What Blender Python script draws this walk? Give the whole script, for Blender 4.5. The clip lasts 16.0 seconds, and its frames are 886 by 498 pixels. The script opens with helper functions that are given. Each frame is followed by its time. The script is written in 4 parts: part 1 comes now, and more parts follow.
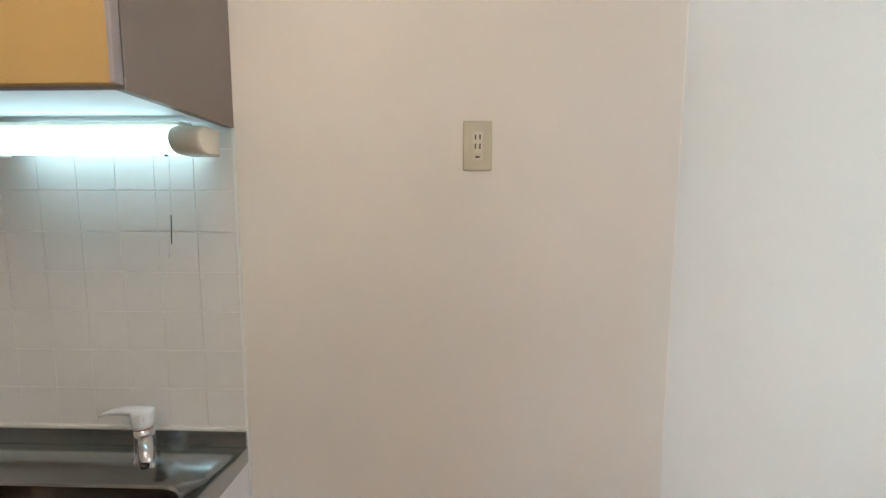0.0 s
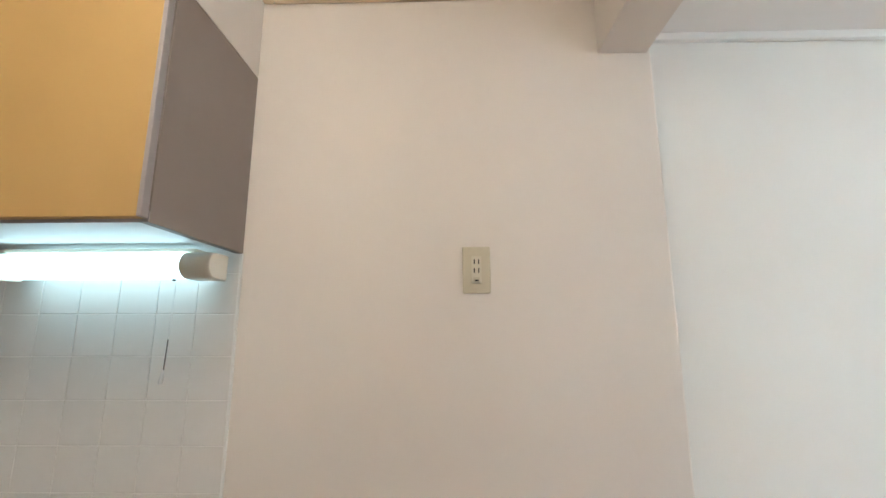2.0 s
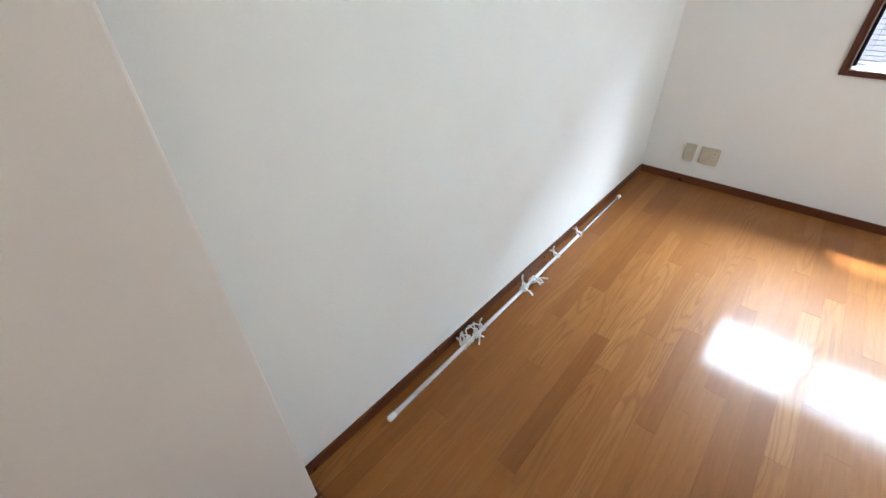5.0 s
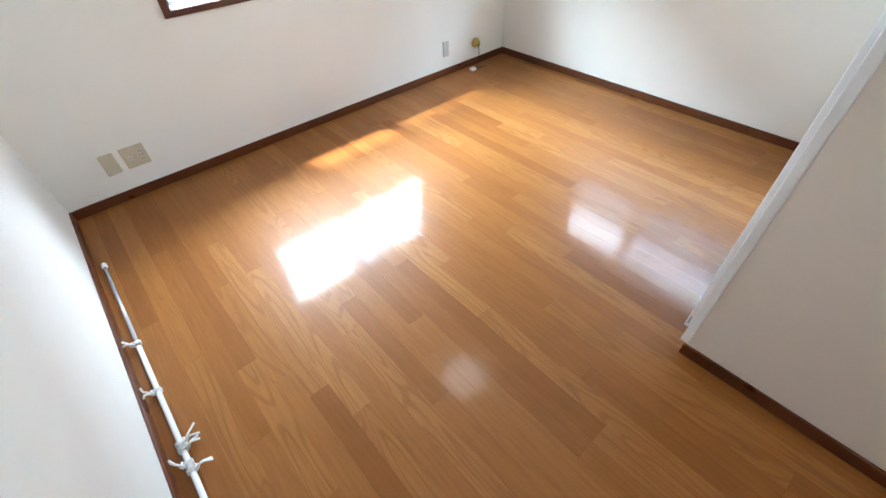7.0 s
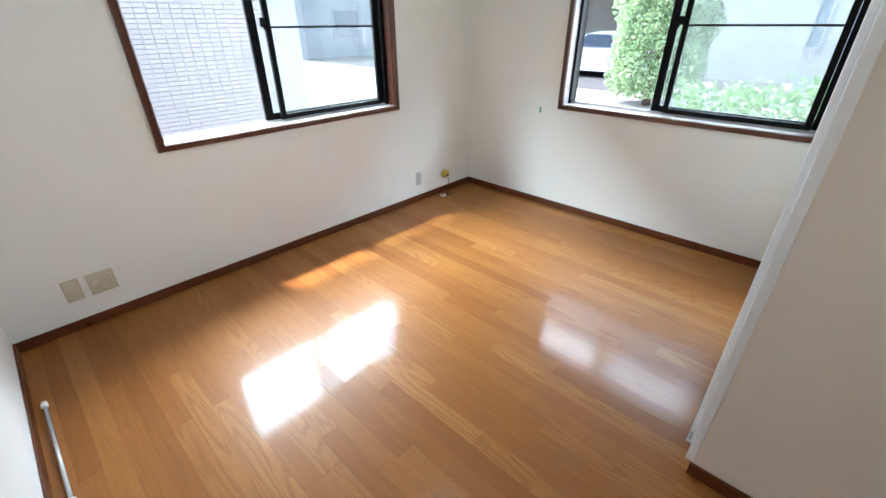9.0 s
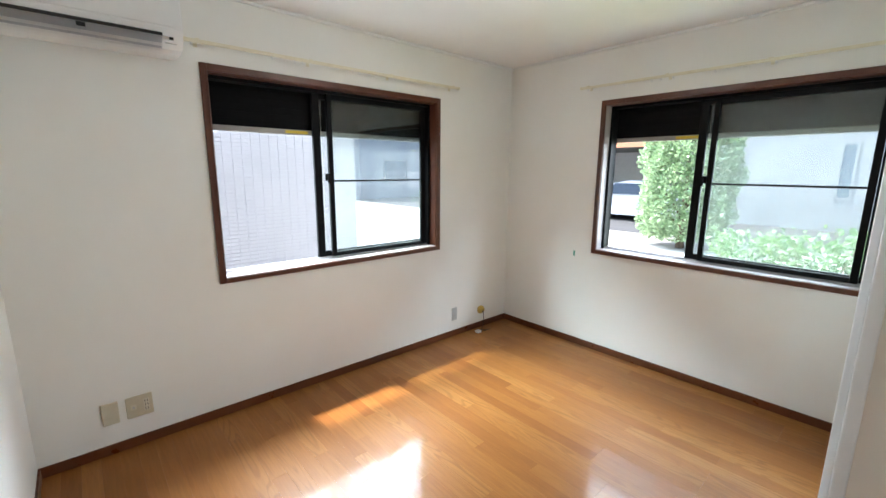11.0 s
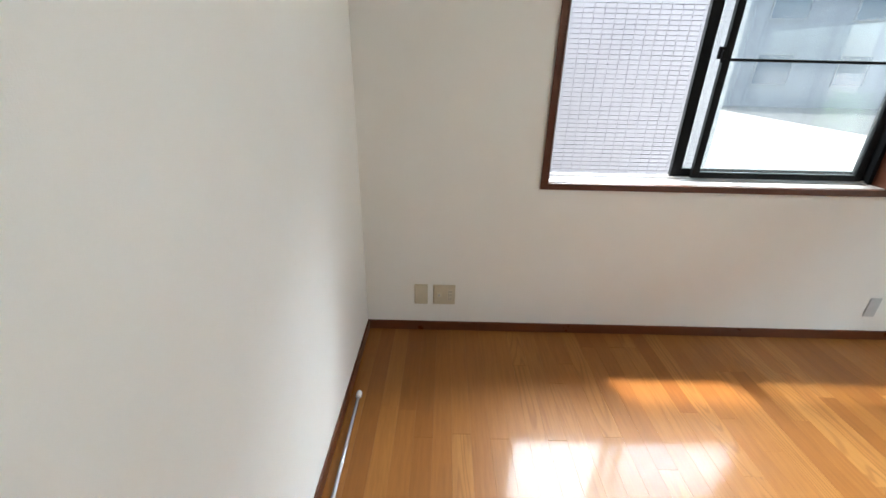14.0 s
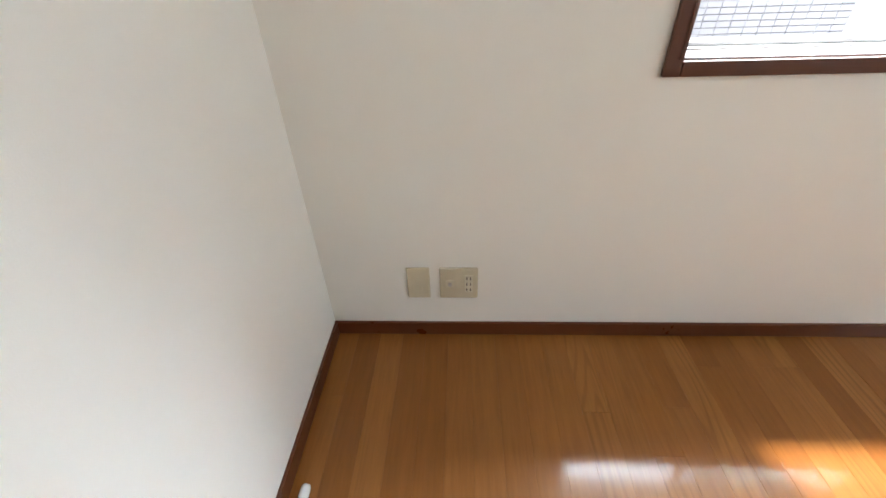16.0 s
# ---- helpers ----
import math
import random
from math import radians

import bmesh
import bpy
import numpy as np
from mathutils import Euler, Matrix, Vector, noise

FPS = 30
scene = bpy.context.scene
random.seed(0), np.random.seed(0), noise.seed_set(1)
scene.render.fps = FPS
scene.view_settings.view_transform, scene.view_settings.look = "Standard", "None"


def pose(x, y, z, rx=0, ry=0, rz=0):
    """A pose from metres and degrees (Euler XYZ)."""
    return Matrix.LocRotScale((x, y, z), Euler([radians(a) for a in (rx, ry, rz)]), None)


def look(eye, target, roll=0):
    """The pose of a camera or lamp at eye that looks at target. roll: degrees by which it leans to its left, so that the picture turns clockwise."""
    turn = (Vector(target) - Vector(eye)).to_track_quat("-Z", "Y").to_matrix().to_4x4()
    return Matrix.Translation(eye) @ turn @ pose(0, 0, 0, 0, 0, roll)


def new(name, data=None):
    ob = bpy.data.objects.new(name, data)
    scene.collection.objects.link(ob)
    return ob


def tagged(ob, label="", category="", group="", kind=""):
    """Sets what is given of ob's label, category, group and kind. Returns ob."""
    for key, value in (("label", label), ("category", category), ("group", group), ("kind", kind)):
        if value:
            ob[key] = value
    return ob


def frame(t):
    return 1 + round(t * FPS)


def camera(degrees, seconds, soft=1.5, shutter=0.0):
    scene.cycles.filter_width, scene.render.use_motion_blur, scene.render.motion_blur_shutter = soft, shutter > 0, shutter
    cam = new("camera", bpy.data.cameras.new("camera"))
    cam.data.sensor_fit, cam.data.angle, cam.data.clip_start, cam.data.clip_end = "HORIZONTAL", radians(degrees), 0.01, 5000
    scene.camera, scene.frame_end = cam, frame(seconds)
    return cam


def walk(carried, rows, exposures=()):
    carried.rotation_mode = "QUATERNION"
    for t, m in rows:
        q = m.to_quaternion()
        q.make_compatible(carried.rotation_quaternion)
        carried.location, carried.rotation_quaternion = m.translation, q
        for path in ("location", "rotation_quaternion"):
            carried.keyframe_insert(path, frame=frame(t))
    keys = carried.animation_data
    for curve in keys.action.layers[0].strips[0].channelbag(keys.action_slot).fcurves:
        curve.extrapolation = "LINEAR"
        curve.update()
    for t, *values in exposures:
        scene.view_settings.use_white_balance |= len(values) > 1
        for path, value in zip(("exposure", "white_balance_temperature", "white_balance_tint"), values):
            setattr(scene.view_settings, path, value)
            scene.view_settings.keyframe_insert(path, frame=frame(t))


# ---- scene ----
cam = camera(93.8, 16.0)
PATH = [
    (0, (0.545, -1.027, 1.492), (0.485, 0.961, 1.287), 0.1),
    (0.5, (0.546, -1.033, 1.498), (0.483, 0.964, 1.576), -0.1),
    (1, (0.544, -1.041, 1.501), (0.478, 0.938, 1.783), 0.0),
    (1.5, (0.542, -1.041, 1.503), (0.483, 0.921, 1.884), 0.2),
    (2, (0.538, -1.037, 1.503), (0.491, 0.931, 1.861), -0.1),
    (2.5, (0.529, -1.01, 1.499), (0.517, 0.986, 1.382), 0.6),
    (3, (0.566, -0.954, 1.497), (0.527, 0.949, 0.884), 1.2),
    (3.5, (0.532, -0.972, 1.419), (0.697, 0.834, 0.574), -0.6),
    (4, (0.563, -0.898, 1.418), (1.018, 0.74, 0.364), -0.8),
    (4.5, (0.689, -0.794, 1.359), (1.559, 0.609, 0.229), -1.1),
    (5, (0.921, -0.715, 1.43), (2.114, 0.372, 0.249), -1.9),
    (5.2, (0.985, -0.672, 1.407), (2.297, 0.271, 0.229), -1.9),
    (7.5, (1.524, -0.244, 1.393), (2.441, -1.288, -0.046), -0.5),
    (8, (1.54, -0.239, 1.391), (2.461, -1.267, -0.057), 1.3),
    (8.5, (1.55, -0.229, 1.405), (2.594, -1.361, 0.129), 0.5),
    (9, (1.527, -0.218, 1.407), (2.738, -1.488, 0.447), -0.3),
    (9.2, (1.527, -0.206, 1.405), (2.776, -1.534, 0.582), -0.4),
    (11.3, (1.514, -0.176, 1.469), (3.033, -1.43, 1.123), -0.1),
    (11.5, (1.526, -0.161, 1.449), (3.095, -1.35, 1.1), -0.3),
    (12, (1.506, -0.175, 1.431), (3.239, -1.095, 1.047), -0.7),
    (12.5, (1.513, -0.19, 1.448), (3.349, -0.815, 0.963), -0.2),
    (13, (1.568, -0.233, 1.43), (3.448, -0.528, 0.816), 0.1),
    (13.5, (1.846, -0.283, 1.392), (3.713, -0.35, 0.677), 0.5),
    (14, (2.175, -0.297, 1.351), (3.998, -0.297, 0.529), 1.3),
    (14.5, (2.53, -0.32, 1.349), (4.282, -0.243, 0.387), 1.0),
    (15, (2.913, -0.29, 1.263), (4.594, -0.278, 0.18), -1.8),
    (15.5, (3.123, -0.285, 1.064), (4.693, -0.261, -0.174), 0.2),
    (16, (3.128, -0.32, 1.055), (4.739, -0.227, -0.127), -2.1),
]
walk(cam, [(t, look(eye, target, roll)) for t, eye, target, roll in PATH],
     exposures=[(0.0, 2.95, 6250, 10), (2.0, 3.0, 6200, 10), (3.0, 3.05, 6150, 10), (3.5, 3.1, 6100, 10), (4.0, 3.3, 6050, 10), (4.5, 3.2, 6000, 9), (5.0, 2.85, 6000, 9), (7.5, 3.05, 5950, 9),
                (8.2, 3.0, 5950, 9), (9.0, 2.7, 6050, 9), (11.5, 2.55, 6350, 9), (12.5, 2.45, 6400, 9), (14.5, 2.45, 6600, 10), (15.2, 2.55, 6600, 10), (15.6, 2.68, 6600, 10), (16.0, 2.75, 6550, 10)])

# ---- light ----
world = bpy.data.worlds.new("sky")
scene.world = world
world.use_nodes = True
wn = world.node_tree.nodes
sky = wn.new("ShaderNodeTexSky")
sky.sky_type, sky.sun_disc = "NISHITA", False
SUN_DIR = Vector((0.40, 0.20, 0.92)).normalized()
sky.dust_density = 3.0
sky.sun_elevation = math.asin(SUN_DIR.z)
sky.sun_rotation = math.atan2(SUN_DIR.x, SUN_DIR.y)
world.node_tree.links.new(sky.outputs[0], wn["Background"].inputs[0])
wn["Background"].inputs[1].default_value = 0.15
sun = new("sun", bpy.data.lights.new("sun", "SUN"))
sun.data.energy, sun.data.angle, sun.data.color = 1.9, radians(3.2), (1.0, 0.965, 0.91)
sun.matrix_world = look(SUN_DIR * 30, (0, 0, 0))


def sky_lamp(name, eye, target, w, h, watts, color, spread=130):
    """Added lamp standing in for bright hazy sky above the roofs, outside a window."""
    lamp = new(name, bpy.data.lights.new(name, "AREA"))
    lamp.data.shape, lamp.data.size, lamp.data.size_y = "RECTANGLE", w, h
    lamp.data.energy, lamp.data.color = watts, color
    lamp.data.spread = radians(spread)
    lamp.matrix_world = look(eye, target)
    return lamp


# added lamps in place of the open sky above the neighbouring roofs
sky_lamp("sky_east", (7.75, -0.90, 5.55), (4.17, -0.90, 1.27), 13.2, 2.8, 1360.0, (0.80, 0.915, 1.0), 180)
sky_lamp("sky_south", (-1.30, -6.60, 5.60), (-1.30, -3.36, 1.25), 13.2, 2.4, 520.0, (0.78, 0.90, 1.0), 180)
# added lamps in the openings, for the wider sky's light
sky_lamp("daylight_east", (4.262, -1.58, 1.27), (0, -1.58, 1.27), 1.52, 0.80, 1.25, (0.82, 0.92, 1.0), 88)
sky_lamp("daylight_south", (2.38, -3.452, 1.27), (2.38, 0, 1.27), 1.48, 0.80, 2.5, (0.82, 0.92, 1.0), 100)


# ---- materials ----
def material(name):
    m = bpy.data.materials.new(name)
    m.use_nodes = True
    t = m.node_tree
    return m, t, t.nodes["Principled BSDF"]


def set_in(b, **kw):
    for k, v in kw.items():
        b.inputs[k.replace("_", " ")].default_value = v


def mixed(t, fac, a, b):
    n = t.nodes.new("ShaderNodeMix")
    n.data_type = "RGBA"
    for i, v in ((6, a), (7, b)):
        if isinstance(v, tuple):
            n.inputs[i].default_value = (*v, 1)
        else:
            t.links.new(v, n.inputs[i])
    t.links.new(fac, n.inputs[0])
    return n.outputs[2]


def noise_tex(t, scale, detail=3, coord=None, rough=0.55):
    n = t.nodes.new("ShaderNodeTexNoise")
    n.inputs["Scale"].default_value, n.inputs["Detail"].default_value = scale, detail
    n.inputs["Roughness"].default_value = rough
    if coord is None:
        coord = t.nodes.new("ShaderNodeTexCoord").outputs["Object"]
    t.links.new(coord, n.inputs["Vector"])
    return n.outputs["Fac"]


def ramp(t, fac, *stops):
    n = t.nodes.new("ShaderNodeValToRGB")
    e = n.color_ramp.elements
    while len(e) < len(stops):
        e.new(0.5)
    for el, (p, c) in zip(e, stops):
        el.position, el.color = p, (*c, 1)
    t.links.new(fac, n.inputs[0])
    return n.outputs[0]


def bump(t, b, height, strength=0.2, dist=0.002):
    n = t.nodes.new("ShaderNodeBump")
    n.inputs["Strength"].default_value, n.inputs["Distance"].default_value = strength, dist
    t.links.new(height, n.inputs["Height"])
    t.links.new(n.outputs[0], b.inputs["Normal"])


def surface(name, c1, c2=None, rough=0.5, metal=0.0, scale=8.0, fine=0.0, fine_scale=300.0, rough_var=0.0, coat=0.0, spec=0.5):
    m, t, b = material(name)
    c2 = c2 or tuple(v * 0.9 for v in c1)
    n = noise_tex(t, scale, 4)
    t.links.new(mixed(t, ramp(t, n, (0.35, (0, 0, 0)), (0.7, (1, 1, 1))), c1, c2), b.inputs["Base Color"])
    set_in(b, Roughness=rough, Metallic=metal)
    b.inputs["Specular IOR Level"].default_value = spec
    b.inputs["Coat Weight"].default_value = coat
    if rough_var:
        mr = t.nodes.new("ShaderNodeMapRange")
        mr.inputs[3].default_value, mr.inputs[4].default_value = rough - rough_var, rough + rough_var
        t.links.new(noise_tex(t, scale * 2.3, 5), mr.inputs[0])
        t.links.new(mr.outputs[0], b.inputs["Roughness"])
    if fine:
        bump(t, b, noise_tex(t, fine_scale, 2), fine, 0.001)
    return m


def wallpaper_material(name, c1, c2):
    """Woven vinyl wallpaper: crossing fine threads and faint blotches."""
    m, t, b = material(name)
    co = t.nodes.new("ShaderNodeTexCoord").outputs["Object"]
    blotch = noise_tex(t, 2.2, 5, co)
    t.links.new(mixed(t, ramp(t, blotch, (0.3, (0, 0, 0)), (0.75, (1, 1, 1))), c1, c2), b.inputs["Base Color"])
    heights = []
    for sc in ((140, 140, 900), (900, 900, 140)):
        mp = t.nodes.new("ShaderNodeMapping")
        mp.inputs["Scale"].default_value = sc
        t.links.new(co, mp.inputs[0])
        heights.append(noise_tex(t, 1.0, 2, mp.outputs[0]))
    add = t.nodes.new("ShaderNodeMath")
    t.links.new(heights[0], add.inputs[0])
    t.links.new(heights[1], add.inputs[1])
    set_in(b, Roughness=0.75)
    b.inputs["Specular IOR Level"].default_value = 0.3
    bump(t, b, add.outputs[0], 0.25, 0.0012)
    return m


def wood_floor_material():
    m, t, b = material("varnished oak flooring")
    info = t.nodes.new("ShaderNodeObjectInfo")
    co = t.nodes.new("ShaderNodeTexCoord").outputs["Object"]
    off = t.nodes.new("ShaderNodeVectorMath")
    off.operation = "MULTIPLY_ADD"
    comb = t.nodes.new("ShaderNodeCombineXYZ")
    for i in range(3):
        t.links.new(info.outputs["Random"], comb.inputs[i])
    t.links.new(comb.outputs[0], off.inputs[0])
    off.inputs[1].default_value = (37, 53, 71)
    t.links.new(co, off.inputs[2])
    streak = t.nodes.new("ShaderNodeMapping")
    streak.inputs["Scale"].default_value = (2.6, 34, 34)
    t.links.new(off.outputs[0], streak.inputs[0])
    grain = noise_tex(t, 2.2, 6, streak.outputs[0], 0.65)
    figure = t.nodes.new("ShaderNodeMapping")
    figure.inputs["Scale"].default_value = (0.75, 7.5, 7.5)
    t.links.new(off.outputs[0], figure.inputs[0])
    hill = noise_tex(t, 1.3, 1, figure.outputs[0])
    rings = t.nodes.new("ShaderNodeMath")
    rings.operation = "MULTIPLY"
    rings.inputs[1].default_value = 95.0
    t.links.new(hill, rings.inputs[0])
    wave = t.nodes.new("ShaderNodeMath")
    wave.operation = "SINE"
    t.links.new(rings.outputs[0], wave.inputs[0])
    some = t.nodes.new("ShaderNodeMath")
    some.operation = "MULTIPLY"
    t.links.new(wave.outputs[0], some.inputs[0])
    t.links.new(ramp(t, info.outputs["Random"], (0.45, (0.15, 0.15, 0.15)), (0.75, (1, 1, 1))), some.inputs[1])
    tone = ramp(t, info.outputs["Random"], (0.0, (0.245, 0.088, 0.019)), (0.3, (0.30, 0.116, 0.027)),
                (0.8, (0.335, 0.136, 0.034)), (1.0, (0.385, 0.166, 0.046)))
    dark = mixed(t, ramp(t, grain, (0.36, (0, 0, 0)), (0.74, (0.32, 0.32, 0.32))), tone, (0.11, 0.038, 0.008))
    ring = ramp(t, some.outputs[0], (0.25, (0, 0, 0)), (0.95, (0.27, 0.27, 0.27)))
    col = mixed(t, ring, dark, (0.10, 0.034, 0.007))
    t.links.new(col, b.inputs["Base Color"])
    mr = t.nodes.new("ShaderNodeMapRange")
    mr.inputs[3].default_value, mr.inputs[4].default_value = 0.32, 0.50
    t.links.new(noise_tex(t, 5.0, 6, off.outputs[0]), mr.inputs[0])
    t.links.new(mr.outputs[0], b.inputs["Roughness"])
    b.inputs["Specular IOR Level"].default_value = 0.18
    b.inputs["Coat Weight"].default_value = 0.26
    b.inputs["Coat Roughness"].default_value = 0.10
    bump(t, b, grain, 0.03, 0.0005)
    return m


def glow(name, color, strength):
    m, t, b = material(name)
    set_in(b, Base_Color=(0.9, 0.9, 0.9, 1), Roughness=0.4, Emission_Color=(*color, 1), Emission_Strength=strength)
    return m


def glass_material(name, tint):
    """Clear pane, slightly dusty, that shines more at a slant."""
    m = bpy.data.materials.new(name)
    m.use_nodes = True
    t = m.node_tree
    t.nodes.remove(t.nodes["Principled BSDF"])
    tr, gl, lw, mx = (t.nodes.new("ShaderNode" + k) for k in ("BsdfTransparent", "BsdfGlossy", "LayerWeight", "MixShader"))
    tr.inputs[0].default_value = (*tint, 1)
    gl.inputs["Roughness"].default_value = 0.02
    lw.inputs["Blend"].default_value = 0.5
    slant, sheen = t.nodes.new("ShaderNodeMath"), t.nodes.new("ShaderNodeMath")
    slant.operation, sheen.operation = "POWER", "MULTIPLY_ADD"
    slant.inputs[1].default_value = 5.0
    sheen.inputs[1].default_value, sheen.inputs[2].default_value = 0.9, 0.05
    t.links.new(lw.outputs["Facing"], slant.inputs[0])
    t.links.new(slant.outputs[0], sheen.inputs[0])
    t.links.new(sheen.outputs[0], mx.inputs[0])
    t.links.new(tr.outputs[0], mx.inputs[1])
    t.links.new(gl.outputs[0], mx.inputs[2])
    dust, veil = t.nodes.new("ShaderNodeBsdfTranslucent"), t.nodes.new("ShaderNodeMixShader")
    dust.inputs[0].default_value = (0.9, 0.9, 0.9, 1)
    veil.inputs[0].default_value = 0.008
    t.links.new(mx.outputs[0], veil.inputs[1])
    t.links.new(dust.outputs[0], veil.inputs[2])
    t.links.new(veil.outputs[0], t.nodes["Material Output"].inputs[0])
    return m


WALLPAPER = wallpaper_material("off-white woven wallpaper", (0.82, 0.813, 0.776), (0.785, 0.774, 0.73))
KITCHEN_PAPER = wallpaper_material("warm white woven wallpaper", (0.79, 0.738, 0.678), (0.75, 0.70, 0.64))
CEILING_PAPER = wallpaper_material("white ceiling paper", (0.85, 0.845, 0.83), (0.81, 0.80, 0.785))
FLOOR_WOOD = wood_floor_material()
UNDERFLOOR = surface("dark joint", (0.05, 0.02, 0.008), rough=0.7)
BASE_WOOD = surface("dark brown baseboard", (0.115, 0.033, 0.011), (0.085, 0.024, 0.008), rough=0.3, scale=6, fine=0.05, rough_var=0.08)
CASING_WOOD = surface("red-brown casing", (0.105, 0.034, 0.016), (0.075, 0.023, 0.011), rough=0.32, scale=9, fine=0.05, rough_var=0.07)
SEAL = surface("pale sealing strip", (0.76, 0.74, 0.68), rough=0.5)
SILL_PALE = surface("pale sill and lit jamb lining", (0.36, 0.325, 0.32), (0.30, 0.27, 0.265), rough=0.35, scale=12)
CREAM_TRIM = surface("cream cornice", (0.84, 0.73, 0.52), (0.79, 0.68, 0.48), rough=0.5, scale=4)
WHITE_TRIM = surface("white trim", (0.82, 0.82, 0.80), (0.77, 0.77, 0.75), rough=0.4, scale=5)
WHITE_GLOSS = surface("white gloss paint", (0.84, 0.86, 0.88), (0.80, 0.82, 0.84), rough=0.28, scale=5)
BLACK_ALU = surface("black anodised aluminium", (0.004, 0.0045, 0.005), (0.006, 0.006, 0.0065), rough=0.5, scale=20, spec=0.12)
SILVER_ALU = surface("bare aluminium", (0.52, 0.515, 0.52), (0.46, 0.455, 0.46), rough=0.4, metal=0.6, scale=20)
SHUTTER_GREY = surface("grey shutter bar", (0.34, 0.33, 0.30), (0.28, 0.27, 0.25), rough=0.5, scale=15)
SHUTTER_BLACK = surface("black shutter slat", (0.003, 0.003, 0.0035), (0.005, 0.005, 0.0055), rough=0.6, scale=15, spec=0.1)
STICKER = surface("yellow sticker", (0.75, 0.56, 0.05), rough=0.5)
GLASS = glass_material("window glass", (0.95, 0.975, 0.97))
PLATE = surface("aged ivory plastic", (0.58, 0.53, 0.40), (0.53, 0.48, 0.36), rough=0.4, scale=14)
PLATE_GREY = surface("pale grey plastic", (0.56, 0.57, 0.56), rough=0.4, scale=14)
SOCKET_FACE = surface("ivory socket insert", (0.66, 0.62, 0.50), rough=0.35, scale=14)
SLOT = surface("dark slot", (0.02, 0.018, 0.015), rough=0.6)
AC_WHITE = surface("white appliance plastic", (0.80, 0.80, 0.79), (0.76, 0.76, 0.75), rough=0.35, scale=3)
AC_GREY = surface("grey louvre", (0.55, 0.56, 0.59), rough=0.45)
RAIL_CREAM = surface("cream curtain rail", (0.76, 0.71, 0.55), (0.70, 0.64, 0.48), rough=0.4, scale=25)
TILE = surface("white glazed tile", (0.78, 0.765, 0.74), (0.74, 0.72, 0.69), rough=0.16, scale=7, fine=0.03, fine_scale=40)
GROUT = surface("white grout", (0.88, 0.87, 0.85), (0.80, 0.78, 0.75), rough=0.8, scale=20)
CAB_GOLD = surface("gold-beige laminate door", (0.55, 0.36, 0.13), (0.50, 0.32, 0.11), rough=0.5, scale=3, fine=0.06, fine_scale=500)
CAB_GREY = surface("taupe laminate", (0.27, 0.225, 0.20), (0.25, 0.21, 0.185), rough=0.5, scale=4, fine=0.05)
CAB_EDGE = surface("grey edge strip", (0.36, 0.33, 0.33), rough=0.4)
CAB_WHITE = surface("white cabinet board", (0.78, 0.775, 0.78), (0.75, 0.745, 0.75), rough=0.42, scale=3)
STEEL = surface("brushed stainless steel", (0.47, 0.50, 0.505), (0.43, 0.46, 0.465), rough=0.21, metal=1.0, scale=2)
# dark brown base colour paints a dark kitchen's reflection into the bowl
BOWL_STEEL = surface("steel with painted dark reflection", (0.24, 0.19, 0.15), (0.36, 0.34, 0.32), rough=0.22, metal=1.0, scale=5, rough_var=0.05)
CHROME = surface("chrome", (0.72, 0.72, 0.74), rough=0.07, metal=1.0)
LEVER = surface("white lever", (0.80, 0.80, 0.81), rough=0.25)
POLE_WHITE = surface("white enamelled pole", (0.80, 0.80, 0.82), (0.74, 0.74, 0.77), rough=0.22, scale=30)
POLE_GREY = surface("satin silver pole", (0.62, 0.63, 0.66), rough=0.25, metal=0.6)
CORD = surface("white cotton cord", (0.80, 0.79, 0.78), (0.70, 0.69, 0.68), rough=0.85, scale=120, fine=0.4, fine_scale=900)
AMBER = surface("yellowed plastic", (0.50, 0.36, 0.08), (0.42, 0.30, 0.07), rough=0.4)
BLACK_CABLE = surface("dark cable", (0.03, 0.03, 0.03), rough=0.5)
TAPE = surface("green tape", (0.10, 0.36, 0.26), rough=0.6)
TUBE_GLOW = glow("cool fluorescent cover", (0.58, 0.91, 1.0), 0.42)
LAMP_GLOW = glow("cool white lamp shade", (1.0, 0.98, 0.95), 1.8)
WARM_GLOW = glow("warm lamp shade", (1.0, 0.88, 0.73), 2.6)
LAMP_CREAM = surface("cream lamp end", (0.82, 0.78, 0.66), rough=0.4)


# ---- building blocks ----
def box(bm, x0, x1, y0, y1, z0, z1, bevel=0.0):
    vs = [bm.verts.new(p) for p in ((x0, y0, z0), (x1, y0, z0), (x1, y1, z0), (x0, y1, z0),
                                    (x0, y0, z1), (x1, y0, z1), (x1, y1, z1), (x0, y1, z1))]
    fs = [bm.faces.new([vs[i] for i in f]) for f in ((0, 3, 2, 1), (4, 5, 6, 7), (0, 1, 5, 4), (1, 2, 6, 5), (2, 3, 7, 6), (3, 0, 4, 7))]
    if bevel:
        bmesh.ops.bevel(bm, geom=list({e for f in fs for e in f.edges}), offset=bevel, segments=2, affect="EDGES", profile=0.5)
    return bm


def boxed(*args, bevel=0.0):
    return box(bmesh.new(), *args, bevel=bevel)


